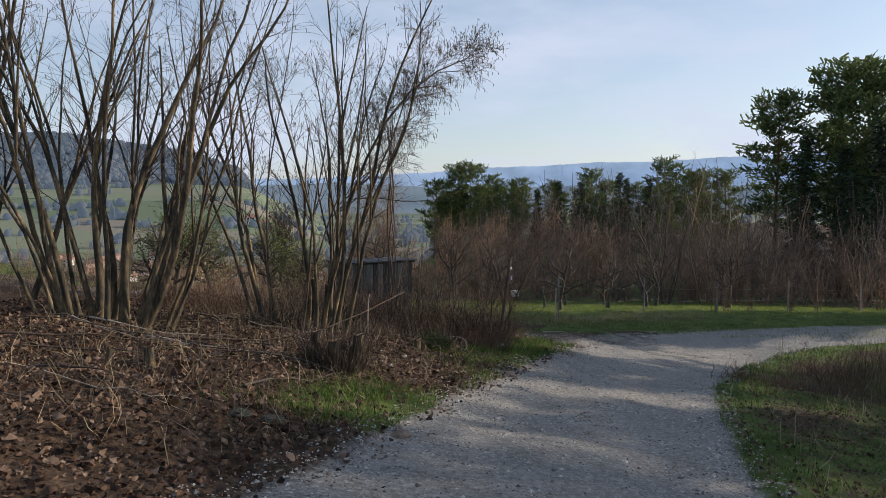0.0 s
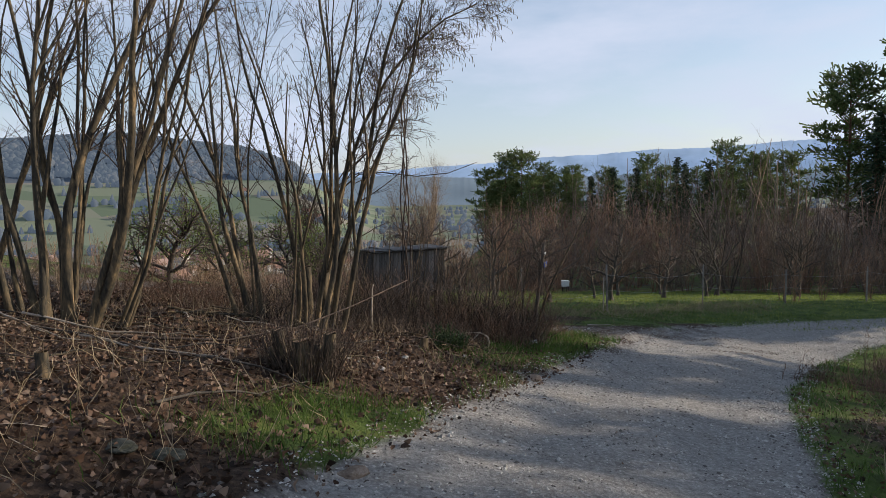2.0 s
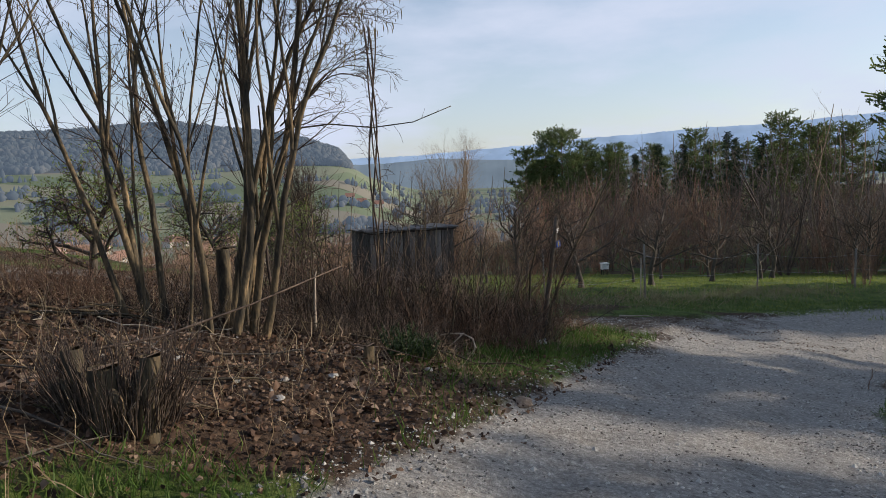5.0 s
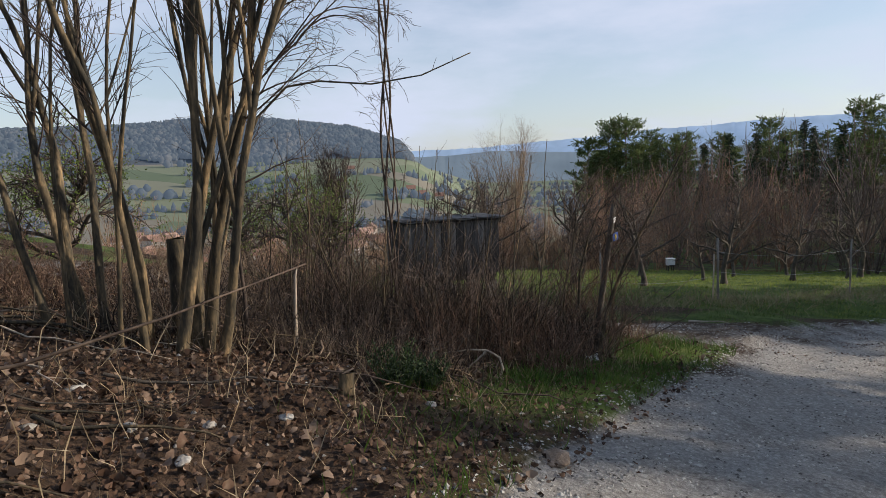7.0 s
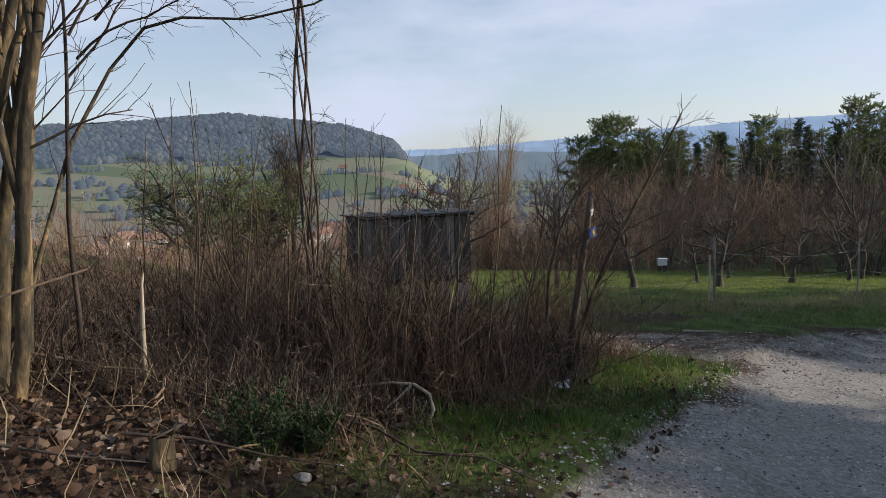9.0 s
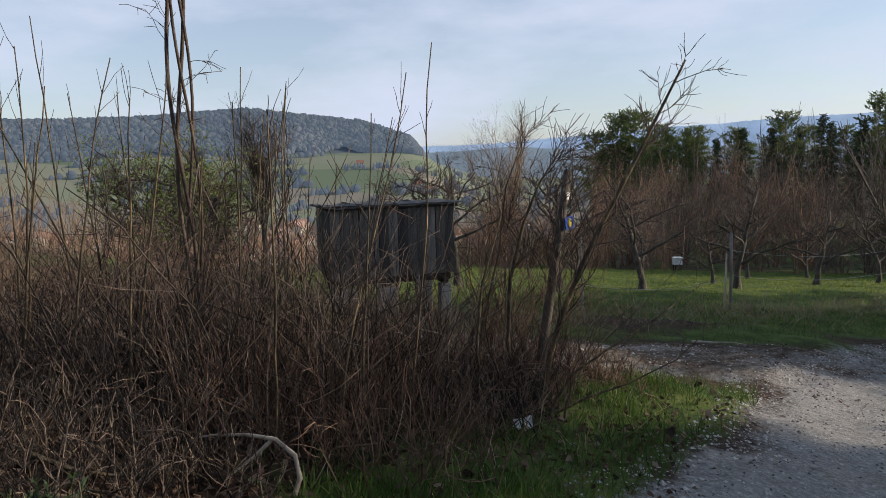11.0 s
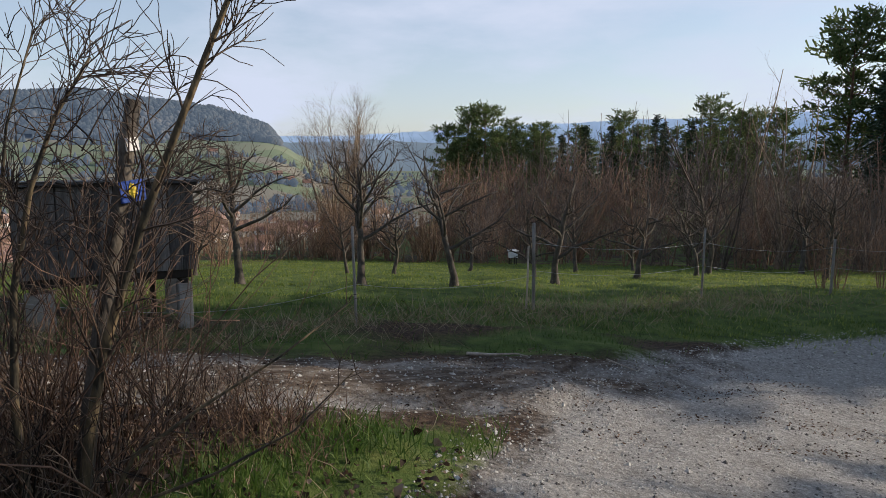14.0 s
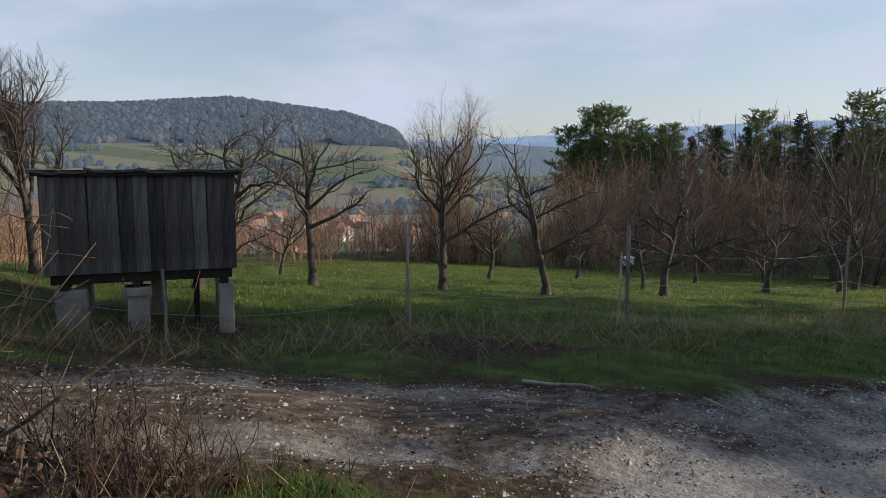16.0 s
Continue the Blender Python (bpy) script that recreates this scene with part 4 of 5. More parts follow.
def shed():
    """A weathered box shed of upright boards on concrete legs."""
    x, y = -1.95, 22.05
    w, d, h = 2.28, 1.55, 1.24
    zb = -1.62
    ob = thing("shed", x, y, zb, "weathered grey-black board shed raised on concrete legs", "shed", turn=32)
    rng = np.random.default_rng(4)
    part("body", box_bm((w - 0.06, d - 0.06, h - 0.02), (0, d / 2, h / 2)), DARKWOOD, ob)
    base_w = 0.163
    n = int(w / base_w)
    bw = w / n
    for side in range(4):
        count = n if side in (0, 2) else int(d / bw)
        for i in range(count):
            hh = h - 0.03 * rng.random()
            size = (bw - 0.004, 0.022, hh)
            bm = box_bm(size, (0, 0, hh / 2 - 0.02), 0.004)
            b = part("board", bm, BOARD, ob)
            if side == 0:
                b.matrix_local = pose(-w / 2 + (i + 0.5) * bw, 0.01 + 0.006 * rng.random(), 0, 0, rng.normal(0, 0.25), 0)
            elif side == 2:
                b.matrix_local = pose(-w / 2 + (i + 0.5) * bw, d - 0.01, 0)
            else:
                b.matrix_local = pose((-w / 2 + 0.012) if side == 1 else (w / 2 - 0.012), (i + 0.5) * d / count, 0, 0, 0, 90)
    # roof of overlapping felt-covered sheets, a little sagging
    for i in range(4):
        bm = bmesh.new()
        sw = (w + 0.2) / 4
        cols, rws = 6, 5
        grid = []
        for r in range(rws):
            for c in range(cols):
                u, v = c / (cols - 1), r / (rws - 1)
                px = -w / 2 - 0.1 + sw * i + (sw + 0.03) * u
                sag = -0.035 * math.sin(u * 3.14) + 0.012 * rng.normal()
                grid.append((px, -0.09 + (d + 0.2) * v, h + 0.045 + 0.012 * (i % 2) + sag - 0.03 * v))
        top = [bm.verts.new(p) for p in grid]
        bot = [bm.verts.new((p[0], p[1], p[2] - 0.028)) for p in grid]
        for r in range(rws - 1):
            for c in range(cols - 1):
                k = r * cols + c
                bm.faces.new((top[k], top[k + 1], top[k + 1 + cols], top[k + cols]))
                bm.faces.new((bot[k], bot[k + cols], bot[k + 1 + cols], bot[k + 1]))
        for c in range(cols - 1):
            bm.faces.new((top[c], bot[c], bot[c + 1], top[c + 1]))
            e = (rws - 1) * cols + c
            bm.faces.new((top[e + 1], bot[e + 1], bot[e], top[e]))
        for r in range(rws - 1):
            k = r * cols
            bm.faces.new((top[k + cols], bot[k + cols], bot[k], top[k]))
            k += cols - 1
            bm.faces.new((top[k], bot[k], bot[k + cols], top[k + cols]))
        part("roof_sheet", bm, ROOFING, ob)
    part("fascia", box_bm((w + 0.12, 0.03, 0.075), (0, -0.045, h + 0.0), 0.005), DARKWOOD, ob)
    # under-frame and legs
    for yy in (0.12, d - 0.12):
        part("beam", box_bm((w - 0.12, 0.12, 0.13), (0, yy, -0.085), 0.01), DARKWOOD, ob)
    for xx in (-w / 2 + 0.2, -0.1, w / 2 - 0.16):
        part("joist", box_bm((0.1, d - 0.1, 0.07), (xx, d / 2, -0.19), 0.008), DARKWOOD, ob)
    m = ob.matrix_world
    for xx, yy, ww in ((-w / 2 + 0.27, 0.17, 0.36), (-0.1, 0.17, 0.26), (w / 2 - 0.15, 0.17, 0.2), (-w / 2 + 0.27, d - 0.2, 0.2), (0.1, d - 0.2, 0.2), (w / 2 - 0.15, d - 0.2, 0.2)):
        p = m @ Vector((xx, yy, 0))
        g = height(p.x, p.y) - zb - 0.1
        bm = box_bm((ww, 0.22, -0.225 - g), (xx, yy, (g - 0.225) / 2), 0.015)
        part("leg", bm, CONCRETE, ob, "cast concrete leg")
    part("cap_block", box_bm((0.34, 0.28, 0.12), (-0.1, 0.17, -0.285), 0.012), CONCRETE, ob)
    p = m @ Vector((0.62, d * 0.45, 0))
    g = height(p.x, p.y) - zb - 0.1
    part("prop", box_bm((0.08, 0.08, -0.22 - g), (0.62, d * 0.45, (g - 0.22) / 2), 0.008), DARKWOOD, ob)
    return ob


shed()

# ---- fence, hive ----


def fence():
    ob = thing("fence", 4.15, 25.05, height(4.15, 25.05), "wire meadow fence on slim grey posts", "fence")
    posts = [(-4.9, 20.0), (-1.35, 21.6), (1.33, 22.9), (4.15, 25.05), (8.0, 27.85), (11.6, 29.6), (15.4, 31.2), (19.5, 32.6), (24, 34)]
    o = Vector((4.15, 25.05, height(4.15, 25.05)))
    rng = np.random.default_rng(8)
    tops = []
    for i, (x, y) in enumerate(posts):
        z = height(x, y)
        hgt = (1.0, 1.0, 1.5, 1.55, 1.5, 1.35, 1.4, 1.3, 1.3)[i]
        r = (0.02, 0.02, 0.022, 0.032, 0.026, 0.034, 0.034, 0.034, 0.034)[i]
        t = Tubes()
        lx, ly = rng.normal(0, 0.02, 2)
        t.add([(x - o.x + lx * f, y - o.y + ly * f, z - o.z - 0.15 + (hgt + 0.15) * f) for f in (0, 0.33, 0.66, 1)], [r, r, r * 0.95, r * 0.92], 8)
        t.make("post", POST, ob)
        tops.append((x - o.x, y - o.y, z - o.z, hgt))
    t = Tubes()
    x, y, z, _ = tops[3]
    t.add([(x - 0.14, y - 0.05, z - 0.1), (x - 0.12, y - 0.05, z + 0.5), (x - 0.11, y - 0.05, z + 1.15)], [0.022, 0.02, 0.018], 6)
    t.make("stake", DEADWOOD, ob)
    for a, b in zip(tops[:-1], tops[1:]):
        for lev in ((0.5, 0.86) if a[0] > -0.1 else (0.45,)):
            t = Tubes()
            pa, pb = np.array((a[0], a[1], a[2] + min(a[3], 1.4) * lev)), np.array((b[0], b[1], b[2] + min(b[3], 1.4) * lev))
            pts = [pa + (pb - pa) * u - np.array((0, 0, 0.14 * (1 - (2 * u - 1) ** 2))) for u in np.linspace(0, 1, 9)]
            t.add(pts, [0.0032] * 9, 4)
            t.make("wire", WIRE, ob)


fence()


def hive():
    x, y = 5.13, 49.75
    ob = thing("bee_hive", x, y, height(x, y), "small white wooden bee hive on a stand", "bee hive", turn=15)
    for dx in (-0.15, 0.15):
        for dy in (-0.15, 0.15):
            part("leg", box_bm((0.04, 0.04, 0.4), (dx, dy, 0.15)), DARKWOOD, ob)
    part("box", box_bm((0.42, 0.4, 0.36), (0, 0, 0.53), 0.01), WHITE, ob)
    part("roof", box_bm((0.5, 0.48, 0.05), (0, 0, 0.735), 0.01), WHITE, ob)
    part("flight_board", box_bm((0.32, 0.08, 0.03), (0, -0.235, 0.365)), DARKWOOD, ob)


hive()

# ---- hazels and hedge by the road ----


def hazel(x, y, seed, stems, h, label, spread=0.34, r=0.04, out=0.3, twigs=11, bias=(0, 0)):
    """A coppiced hazel: many long stems from one stool, fine twigs and catkins."""
    rng = np.random.default_rng(seed)
    ob = thing("hazel", x, y, height(x, y), label, "shrub")
    tw, ct, tips = Tubes(), Tubes(), []
    for i in range(stems):
        a = rng.random() * 6.283
        d = spread * math.sqrt(rng.random())
        s0 = np.array((d * math.cos(a) * 1.5, d * math.sin(a), height(x + d * math.cos(a) * 1.5, y + d * math.sin(a)) - height(x, y) - 0.08))
        o = out * rng.uniform(0.2, 1.25)
        line = strand(rng, s0, (o * math.cos(a) + bias[0], o * math.sin(a) * 0.7 + bias[1], 1), h * rng.uniform(0.75, 1.1), 12, 0.075, 0.03)
        r0 = r * rng.uniform(0.45, 1.2)
        st = Tubes()
        rad = np.linspace(r0, r0 * 0.22, 13)
        rad[0] *= 1.25
        st.add(line, rad, 7)
        for _ in range(rng.integers(1, 3)):
            k = int(rng.integers(3, 7))
            fork = strand(rng, line[k], side_way(rng, line[k + 1] - line[k], 0.27), h * rng.uniform(0.3, 0.5), 8, 0.06, 0.05)
            st.add(fork, np.linspace(rad[k] * 0.7, rad[k] * 0.2, 9), 6)
            sprays(rng, tw, fork, rad[k] * 0.5, 6, h * 0.13, 0.6, 2, 0.5, 4, 0.12, 0.03, 0.0, 0.3, tips)
        st.make("stem", BARK, ob)
        sprays(rng, tw, line, r0 * 0.55, twigs, h * 0.15, 0.6, 2, 0.5, 4, 0.13, 0.03, 0.04, 0.3, tips)
    tw.make("crown", TWIG, ob)
    for p in tips[::3]:
        if p[2] > h * 0.45:
            ln = rng.uniform(0.03, 0.07)
            ct.add([p, p + (0.004, 0, -ln * 0.5), p + (0.002, 0, -ln)], [0.003, 0.005, 0.002], 4)
    ct.make("blossom", CATKIN, ob)
    return ob


hazel(-4.6, 9.6, 101, 22, 6.4, "large coppiced hazel with many tall bare stems", 0.6, 0.056, 0.34, 13, bias=(0.06, 0))
hazel(-6.9, 10.6, 104, 7, 5.6, "tall bare hazel stems beside the large hazel", 0.5, 0.05, 0.25, 13, bias=(0.05, 0))
hazel(-2.4, 11.65, 102, 15, 5.6, "coppiced hazel with sunlit bare stems and catkins", 0.55, 0.04, 0.23, 15, bias=(0.03, 0))


def leaning_limb():
    """The long hazel limb that leans over the road and ends in drooping sprays."""
    rng = np.random.default_rng(6)
    ob = thing("hazel_limb", -2.05, 11.75, height(-2.05, 11.75), "long leaning hazel stem with drooping fine twigs", "shrub")
    line = np.array([(0, 0, -0.08), (0.12, 0.02, 0.7), (0.3, 0.05, 1.5), (0.5, 0.08, 2.2), (0.78, 0.1, 2.9), (1.1, 0.15, 3.5), (1.5, 0.2, 4.0), (1.95, 0.25, 4.35), (2.4, 0.3, 4.55)])
    st = Tubes()
    st.add(line, np.linspace(0.042, 0.008, 9), 7)
    st.make("stem", BARK, ob)
    tw, tips = Tubes(), []
    sprays(rng, tw, line, 0.03, 30, 1.0, 0.7, 3, 0.45, 5, 0.13, 0.02, 0.12, 0.42, tips)
    tw.make("crown", TWIG, ob)
    ct = Tubes()
    for p in tips[::2]:
        ln = rng.uniform(0.03, 0.08)
        ct.add([p, p + (0.004, 0, -ln * 0.5), p + (0.002, 0, -ln)], [0.003, 0.005, 0.002], 4)
    ct.make("blossom", CATKIN, ob)


leaning_limb()


def sawn_stem(x, y, h, r, lean, label, seed, name="tree_stump"):
    """A sawn-off stem with rough bark and a pale cut face."""
    z = height(x, y)
    ob = thing(name, x, y, z, label, "stump")
    rings, k = 12, 18
    v, q = [], []
    for i in range(rings):
        f = i / (rings - 1)
        flare = 1 + 0.4 * math.exp(-f * h / 0.09)
        for j in range(k):
            a = 6.2832 * j / k
            n = 0.16 * noise.noise(Vector((math.cos(a) * 1.6, math.sin(a) * 1.6, f * h * 5 + seed * 7))) + 0.09 * noise.noise(Vector((math.cos(a) * 5, math.sin(a) * 5, f * h * 9 + seed)))
            rr = r * flare * (1 + n)
            v.append((lean[0] * f * h + rr * math.cos(a), lean[1] * f * h + rr * math.sin(a), -0.08 + (h + 0.08) * f))
    for i in range(rings - 1):
        for j in range(k):
            j2 = (j + 1) % k
            q.append((i * k + j, i * k + j2, (i + 1) * k + j2, (i + 1) * k + j))
    link_mesh("bark", np.array(v), np.array(q), NO_TRIS, BARK, ob)
    bm = bmesh.new()
    rim = [bm.verts.new((p[0], p[1], p[2] + 0.002 + 0.02 * (p[0] - lean[0] * h) / r)) for p in v[-k:]]
    bm.faces.new(rim)
    part("cut_face", bm, SAWN, ob, "pale sawn wood")
    return ob


sawn_stem(-1.95, 11.75, 0.82, 0.07, (0.05, 0), "tall sawn-off hazel stem with reddish torn bark", 1)
sawn_stem(-2.2, 11.95, 0.85, 0.075, (-0.02, 0.02), "tall sawn-off hazel stem, dark with bark", 2)
sawn_stem(-0.42, 11.2, 0.15, 0.05, (0.1, 0), "small fresh-cut stump among fallen leaves", 3)
sawn_stem(-2.91, 6.93, 0.2, 0.045, (-0.15, 0.1), "small bleached cut stump", 4)
sawn_stem(-3.25, 6.7, 0.17, 0.025, (0.2, 0.1), "small bleached cut stump", 5)


def dead_stool(x, y, seed):
    """A low stool of an old hazel, bristling with dead brown shoots."""
    rng = np.random.default_rng(seed)
    ob = thing("dead_hazel_stool", x, y, height(x, y), "low dead hazel stool bristling with brown shoots", "stump")
    for i in range(7):
        a = i * 0.9
        st = Tubes()
        st.add(strand(rng, (0.13 * math.cos(a), 0.1 * math.sin(a), -0.08), (0.3 * math.cos(a), 0.3 * math.sin(a), 1), rng.uniform(0.28, 0.48), 4, 0.1), np.array((0.085, 0.07, 0.066, 0.06, 0.045)) * rng.uniform(0.7, 1.1), 7)
        st.make("stub", BARK, ob)
    tw = Tubes()
    for i in range(400):
        a = rng.random() * 6.283
        d = 0.36 * math.sqrt(rng.random())
        o = rng.uniform(0.05, 0.5)
        tw.add(strand(rng, (d * math.cos(a), d * math.sin(a) * 0.8, -0.03), (o * math.cos(a), o * math.sin(a), 1), rng.uniform(0.2, 0.7), 4, 0.1), np.linspace(0.006, 0.002, 5), 3)
    tw.make("shoot_tuft", TWIG, ob)


dead_stool(-1.3, 8.5, 14)
sawn_stem(-1.08, 8.42, 0.5, 0.06, (0.12, 0), "torn reddish hazel stump in the dead stool", 21)
sawn_stem(-1.3, 8.36, 0.36, 0.085, (0.0, 0.05), "torn reddish hazel stump in the dead stool", 22)
sawn_stem(-1.5, 8.44, 0.4, 0.06, (-0.1, 0.0), "torn reddish hazel stump in the dead stool", 23)


def bramble_patch(x, y, w, d, n, h, seed, mat, label, name="bramble_thicket", lean=0.35):
    """A tangle of thin arching canes with side twigs."""
    rng = np.random.default_rng(seed)
    ob = thing(name, x, y, height(x, y), label, "undergrowth", kind="stuff")
    tw = Tubes()
    z0 = height(x, y)
    c00, c10, c01, c11 = land([x - w / 2, x + w / 2, x - w / 2, x + w / 2], [y - d / 2, y - d / 2, y + d / 2, y + d / 2]) - z0
    for i in range(n):
        px, py = rng.uniform(-w, w) * 0.5 * (0.6 + 0.4 * rng.random()), rng.uniform(-d, d) * 0.5
        a = rng.random() * 6.283
        o = lean * rng.random()
        fx, fy = px / w + 0.5, py / d + 0.5
        foot = (c00 * (1 - fx) + c10 * fx) * (1 - fy) + (c01 * (1 - fx) + c11 * fx) * fy
        line = strand(rng, (px, py, foot - 0.06), (o * math.cos(a), o * math.sin(a), 1), h * (rng.uniform(0.35, 0.8) if rng.random() < 0.8 else rng.uniform(0.8, 1.15)), 6, 0.19, 0.02, 0.07)
        r0 = 0.0035 + 0.006 * rng.random() ** 3
        tw.add(line, np.linspace(r0, r0 * 0.4, 7), 3)
        sprays(rng, tw, line, 0.005, 4, h * 0.3, 0.6, 1, 0.6, 3, 0.16, 0.03, 0, 0.2)
    tw.make("cane_tangle", mat, ob)
    return ob


HEDGE = "dense brown tangle of bare bramble and shrub canes"
for i, (x, y, w, d, n, h, mt) in enumerate(((0.3, 14.0, 2.0, 1.6, 260, 1.3, TWIG), (-1.1, 14.3, 2.0, 2.0, 260, 1.35, TWIG), (0.8, 15.3, 1.5, 1.4, 210, 1.35, TWIG_RED), (-0.3, 15.9, 2.2, 1.6, 240, 1.5, TWIG), (-2.9, 13.6, 2.4, 2.2, 220, 1.25, TWIG),
                                             (-4.6, 12.8, 2.6, 2.4, 220, 1.2, TWIG), (-2.2, 16.2, 2.6, 1.8, 240, 1.5, TWIG_RED), (-4.6, 16.0, 3.0, 2.4, 220, 1.4, TWIG_TAN), (-7.2, 13.2, 3.0, 3.0, 200, 1.4, TWIG_TAN), (-0.6, 12.9, 1.6, 0.9, 90, 0.8, TWIG),
                                             (1.75, 16.9, 0.9, 0.8, 70, 0.8, TWIG_TAN), (1.2, 17.4, 1.4, 0.9, 90, 0.75, TWIG))):
    bramble_patch(x, y, w, d, n, h * 0.72, 200 + i, mt if i in (6, 7, 8) else CANE if i % 5 else TWIG_RED, HEDGE)
rng = np.random.default_rng(250)
for i in range(30):
    x, y = rng.uniform(-2.4, 0.7), rng.uniform(13.3, 15.6)
    L = rng.uniform(1.5, 2.7)
    ob = thing("tall_shoot", x, y, height(x, y), "long thin bare shoot above the brambles", "shrub", "tall shoots")
    line = strand(rng, (0, 0, -0.05), (rng.normal(0.08, 0.12), rng.normal(0, 0.1), 1), L, 9, 0.045, 0.01)
    t = Tubes()
    t.add(line, np.linspace(0.010, 0.0035, 10), 5)
    t.make("stem", BARK, ob)
    t = Tubes()
    sprays(rng, t, line, 0.006, 7, 0.35, 0.4, 1, 0.6, 3, 0.1, 0.04, 0, 0.3)
    t.make("crown", TWIG, ob)
bramble_patch(-1.5, 12.3, 2.2, 0.9, 150, 0.6, 230, TWIG, "low dry twigs about the hazel's foot")
bramble_patch(-0.5, 12.5, 2.0, 1.1, 170, 0.6, 236, CANE, "low dark bramble canes at the thicket's front")
bramble_patch(-2.6, 12.0, 2.0, 1.2, 150, 0.6, 237, CANE, "low dark bramble canes at the thicket's front")
bramble_patch(-0.7, 14.3, 1.9, 1.5, 120, 1.55, 238, CANE, "tall thin bare canes above the brambles", lean=0.22)
bramble_patch(-2.2, 14.9, 2.2, 1.6, 130, 1.55, 239, CANE, "tall thin bare canes above the brambles", lean=0.22)
bramble_patch(0.0, 14.2, 1.3, 1.4, 120, 1.95, 242, CANE, "tall thin bare canes above the brambles", lean=0.25)
bramble_patch(0.35, 14.9, 1.2, 1.3, 70, 1.5, 240, CANE, "tall thin bare canes above the brambles", lean=0.22)
bramble_patch(-3.4, 18.2, 2.2, 1.4, 120, 1.5, 235, CANE, "tall bare brush beside the track")
bramble_patch(1.15, 15.9, 1.1, 1.0, 85, 1.9, 241, TWIG_RED, "tall brown shrub shoots at the hedge's end", lean=0.3)
bramble_patch(6.9, 14.6, 2.4, 2.0, 130, 0.7, 231, TWIG_RED, "low bare scrub on the grassy verge")
bramble_patch(8.9, 15.6, 2.6, 2.2, 190, 1.15, 232, TWIG_RED, "bare brown scrub by the road's bend")
bramble_patch(11.6, 17.6, 3.0, 2.4, 190, 1.3, 233, TWIG_RED, "bare brown scrub by the road's bend")


def sapling(x, y, line, r, twigs, length, label, seed, mat=BARK, name="sapling"):
    rng = np.random.default_rng(seed)
    ob = thing(name, x, y, height(x, y), label, "shrub")
    st = Tubes()
    line = np.array(line, dtype=float)
    st.add(line, np.linspace(r, r * 0.25, len(line)), 7)
    st.make("stem", mat, ob)
    tw = Tubes()
    sprays(rng, tw, line, r * 0.7, twigs, length, 0.7, 2, 0.5, 5, 0.15, 0.06, 0, 0.2)
    tw.make("crown", TWIG, ob)
    return ob


# the crooked shrub with its stake and way-mark at the hedge's end
sapling(1.3, 15.56, [(0, 0, -0.1), (0.1, -0.02, 0.45), (0.2, -0.05, 0.8), (0.38, -0.1, 1.25), (0.55, -0.15, 1.6), (0.75, -0.2, 2.0), (0.92, -0.22, 2.35), (1.05, -0.24, 2.62)], 0.028, 20, 0.5, "crooked bare shrub beside the way-mark stake", 301)
sapling(1.12, 15.5, [(0, 0, -0.1), (-0.05, 0.03, 0.5), (-0.03, 0.05, 1.0), (0.08, 0.05, 1.45), (0.2, 0.06, 1.75), (0.36, 0.08, 2.0)], 0.022, 26, 0.55, "thin bare shrub stem with tangled shoots", 302)
sapling(1.34, 15.62, [(0, 0, -0.1), (0.22, -0.03, 0.3), (0.5, 0.05, 0.5), (0.85, 0.15, 0.72), (1.15, 0.25, 0.95)], 0.013, 7, 0.35, "low side shoots reaching over the verge", 303)
sapling(1.38, 15.6, [(0, 0, -0.05), (0.3, -0.1, 0.16), (0.6, -0.15, 0.3), (0.95, -0.15, 0.5), (1.2, -0.1, 0.75)], 0.011, 6, 0.3, "low side shoots reaching over the verge", 305)
sapling(1.0, 15.1, [(0, 0, -0.1), (-0.1, 0, 0.5), (-0.05, 0, 1.0), (0.1, 0, 1.5)], 0.016, 16, 0.5, "thin bare shrub stem with tangled shoots", 304)
sapling(0.8, 15.6, [(0, 0, -0.1), (0.05, 0, 0.6), (0.2, 0, 1.2), (0.25, 0.05, 1.7), (0.4, 0.05, 2.1)], 0.014, 16, 0.5, "thin bare shrub stem with tangled shoots", 306)


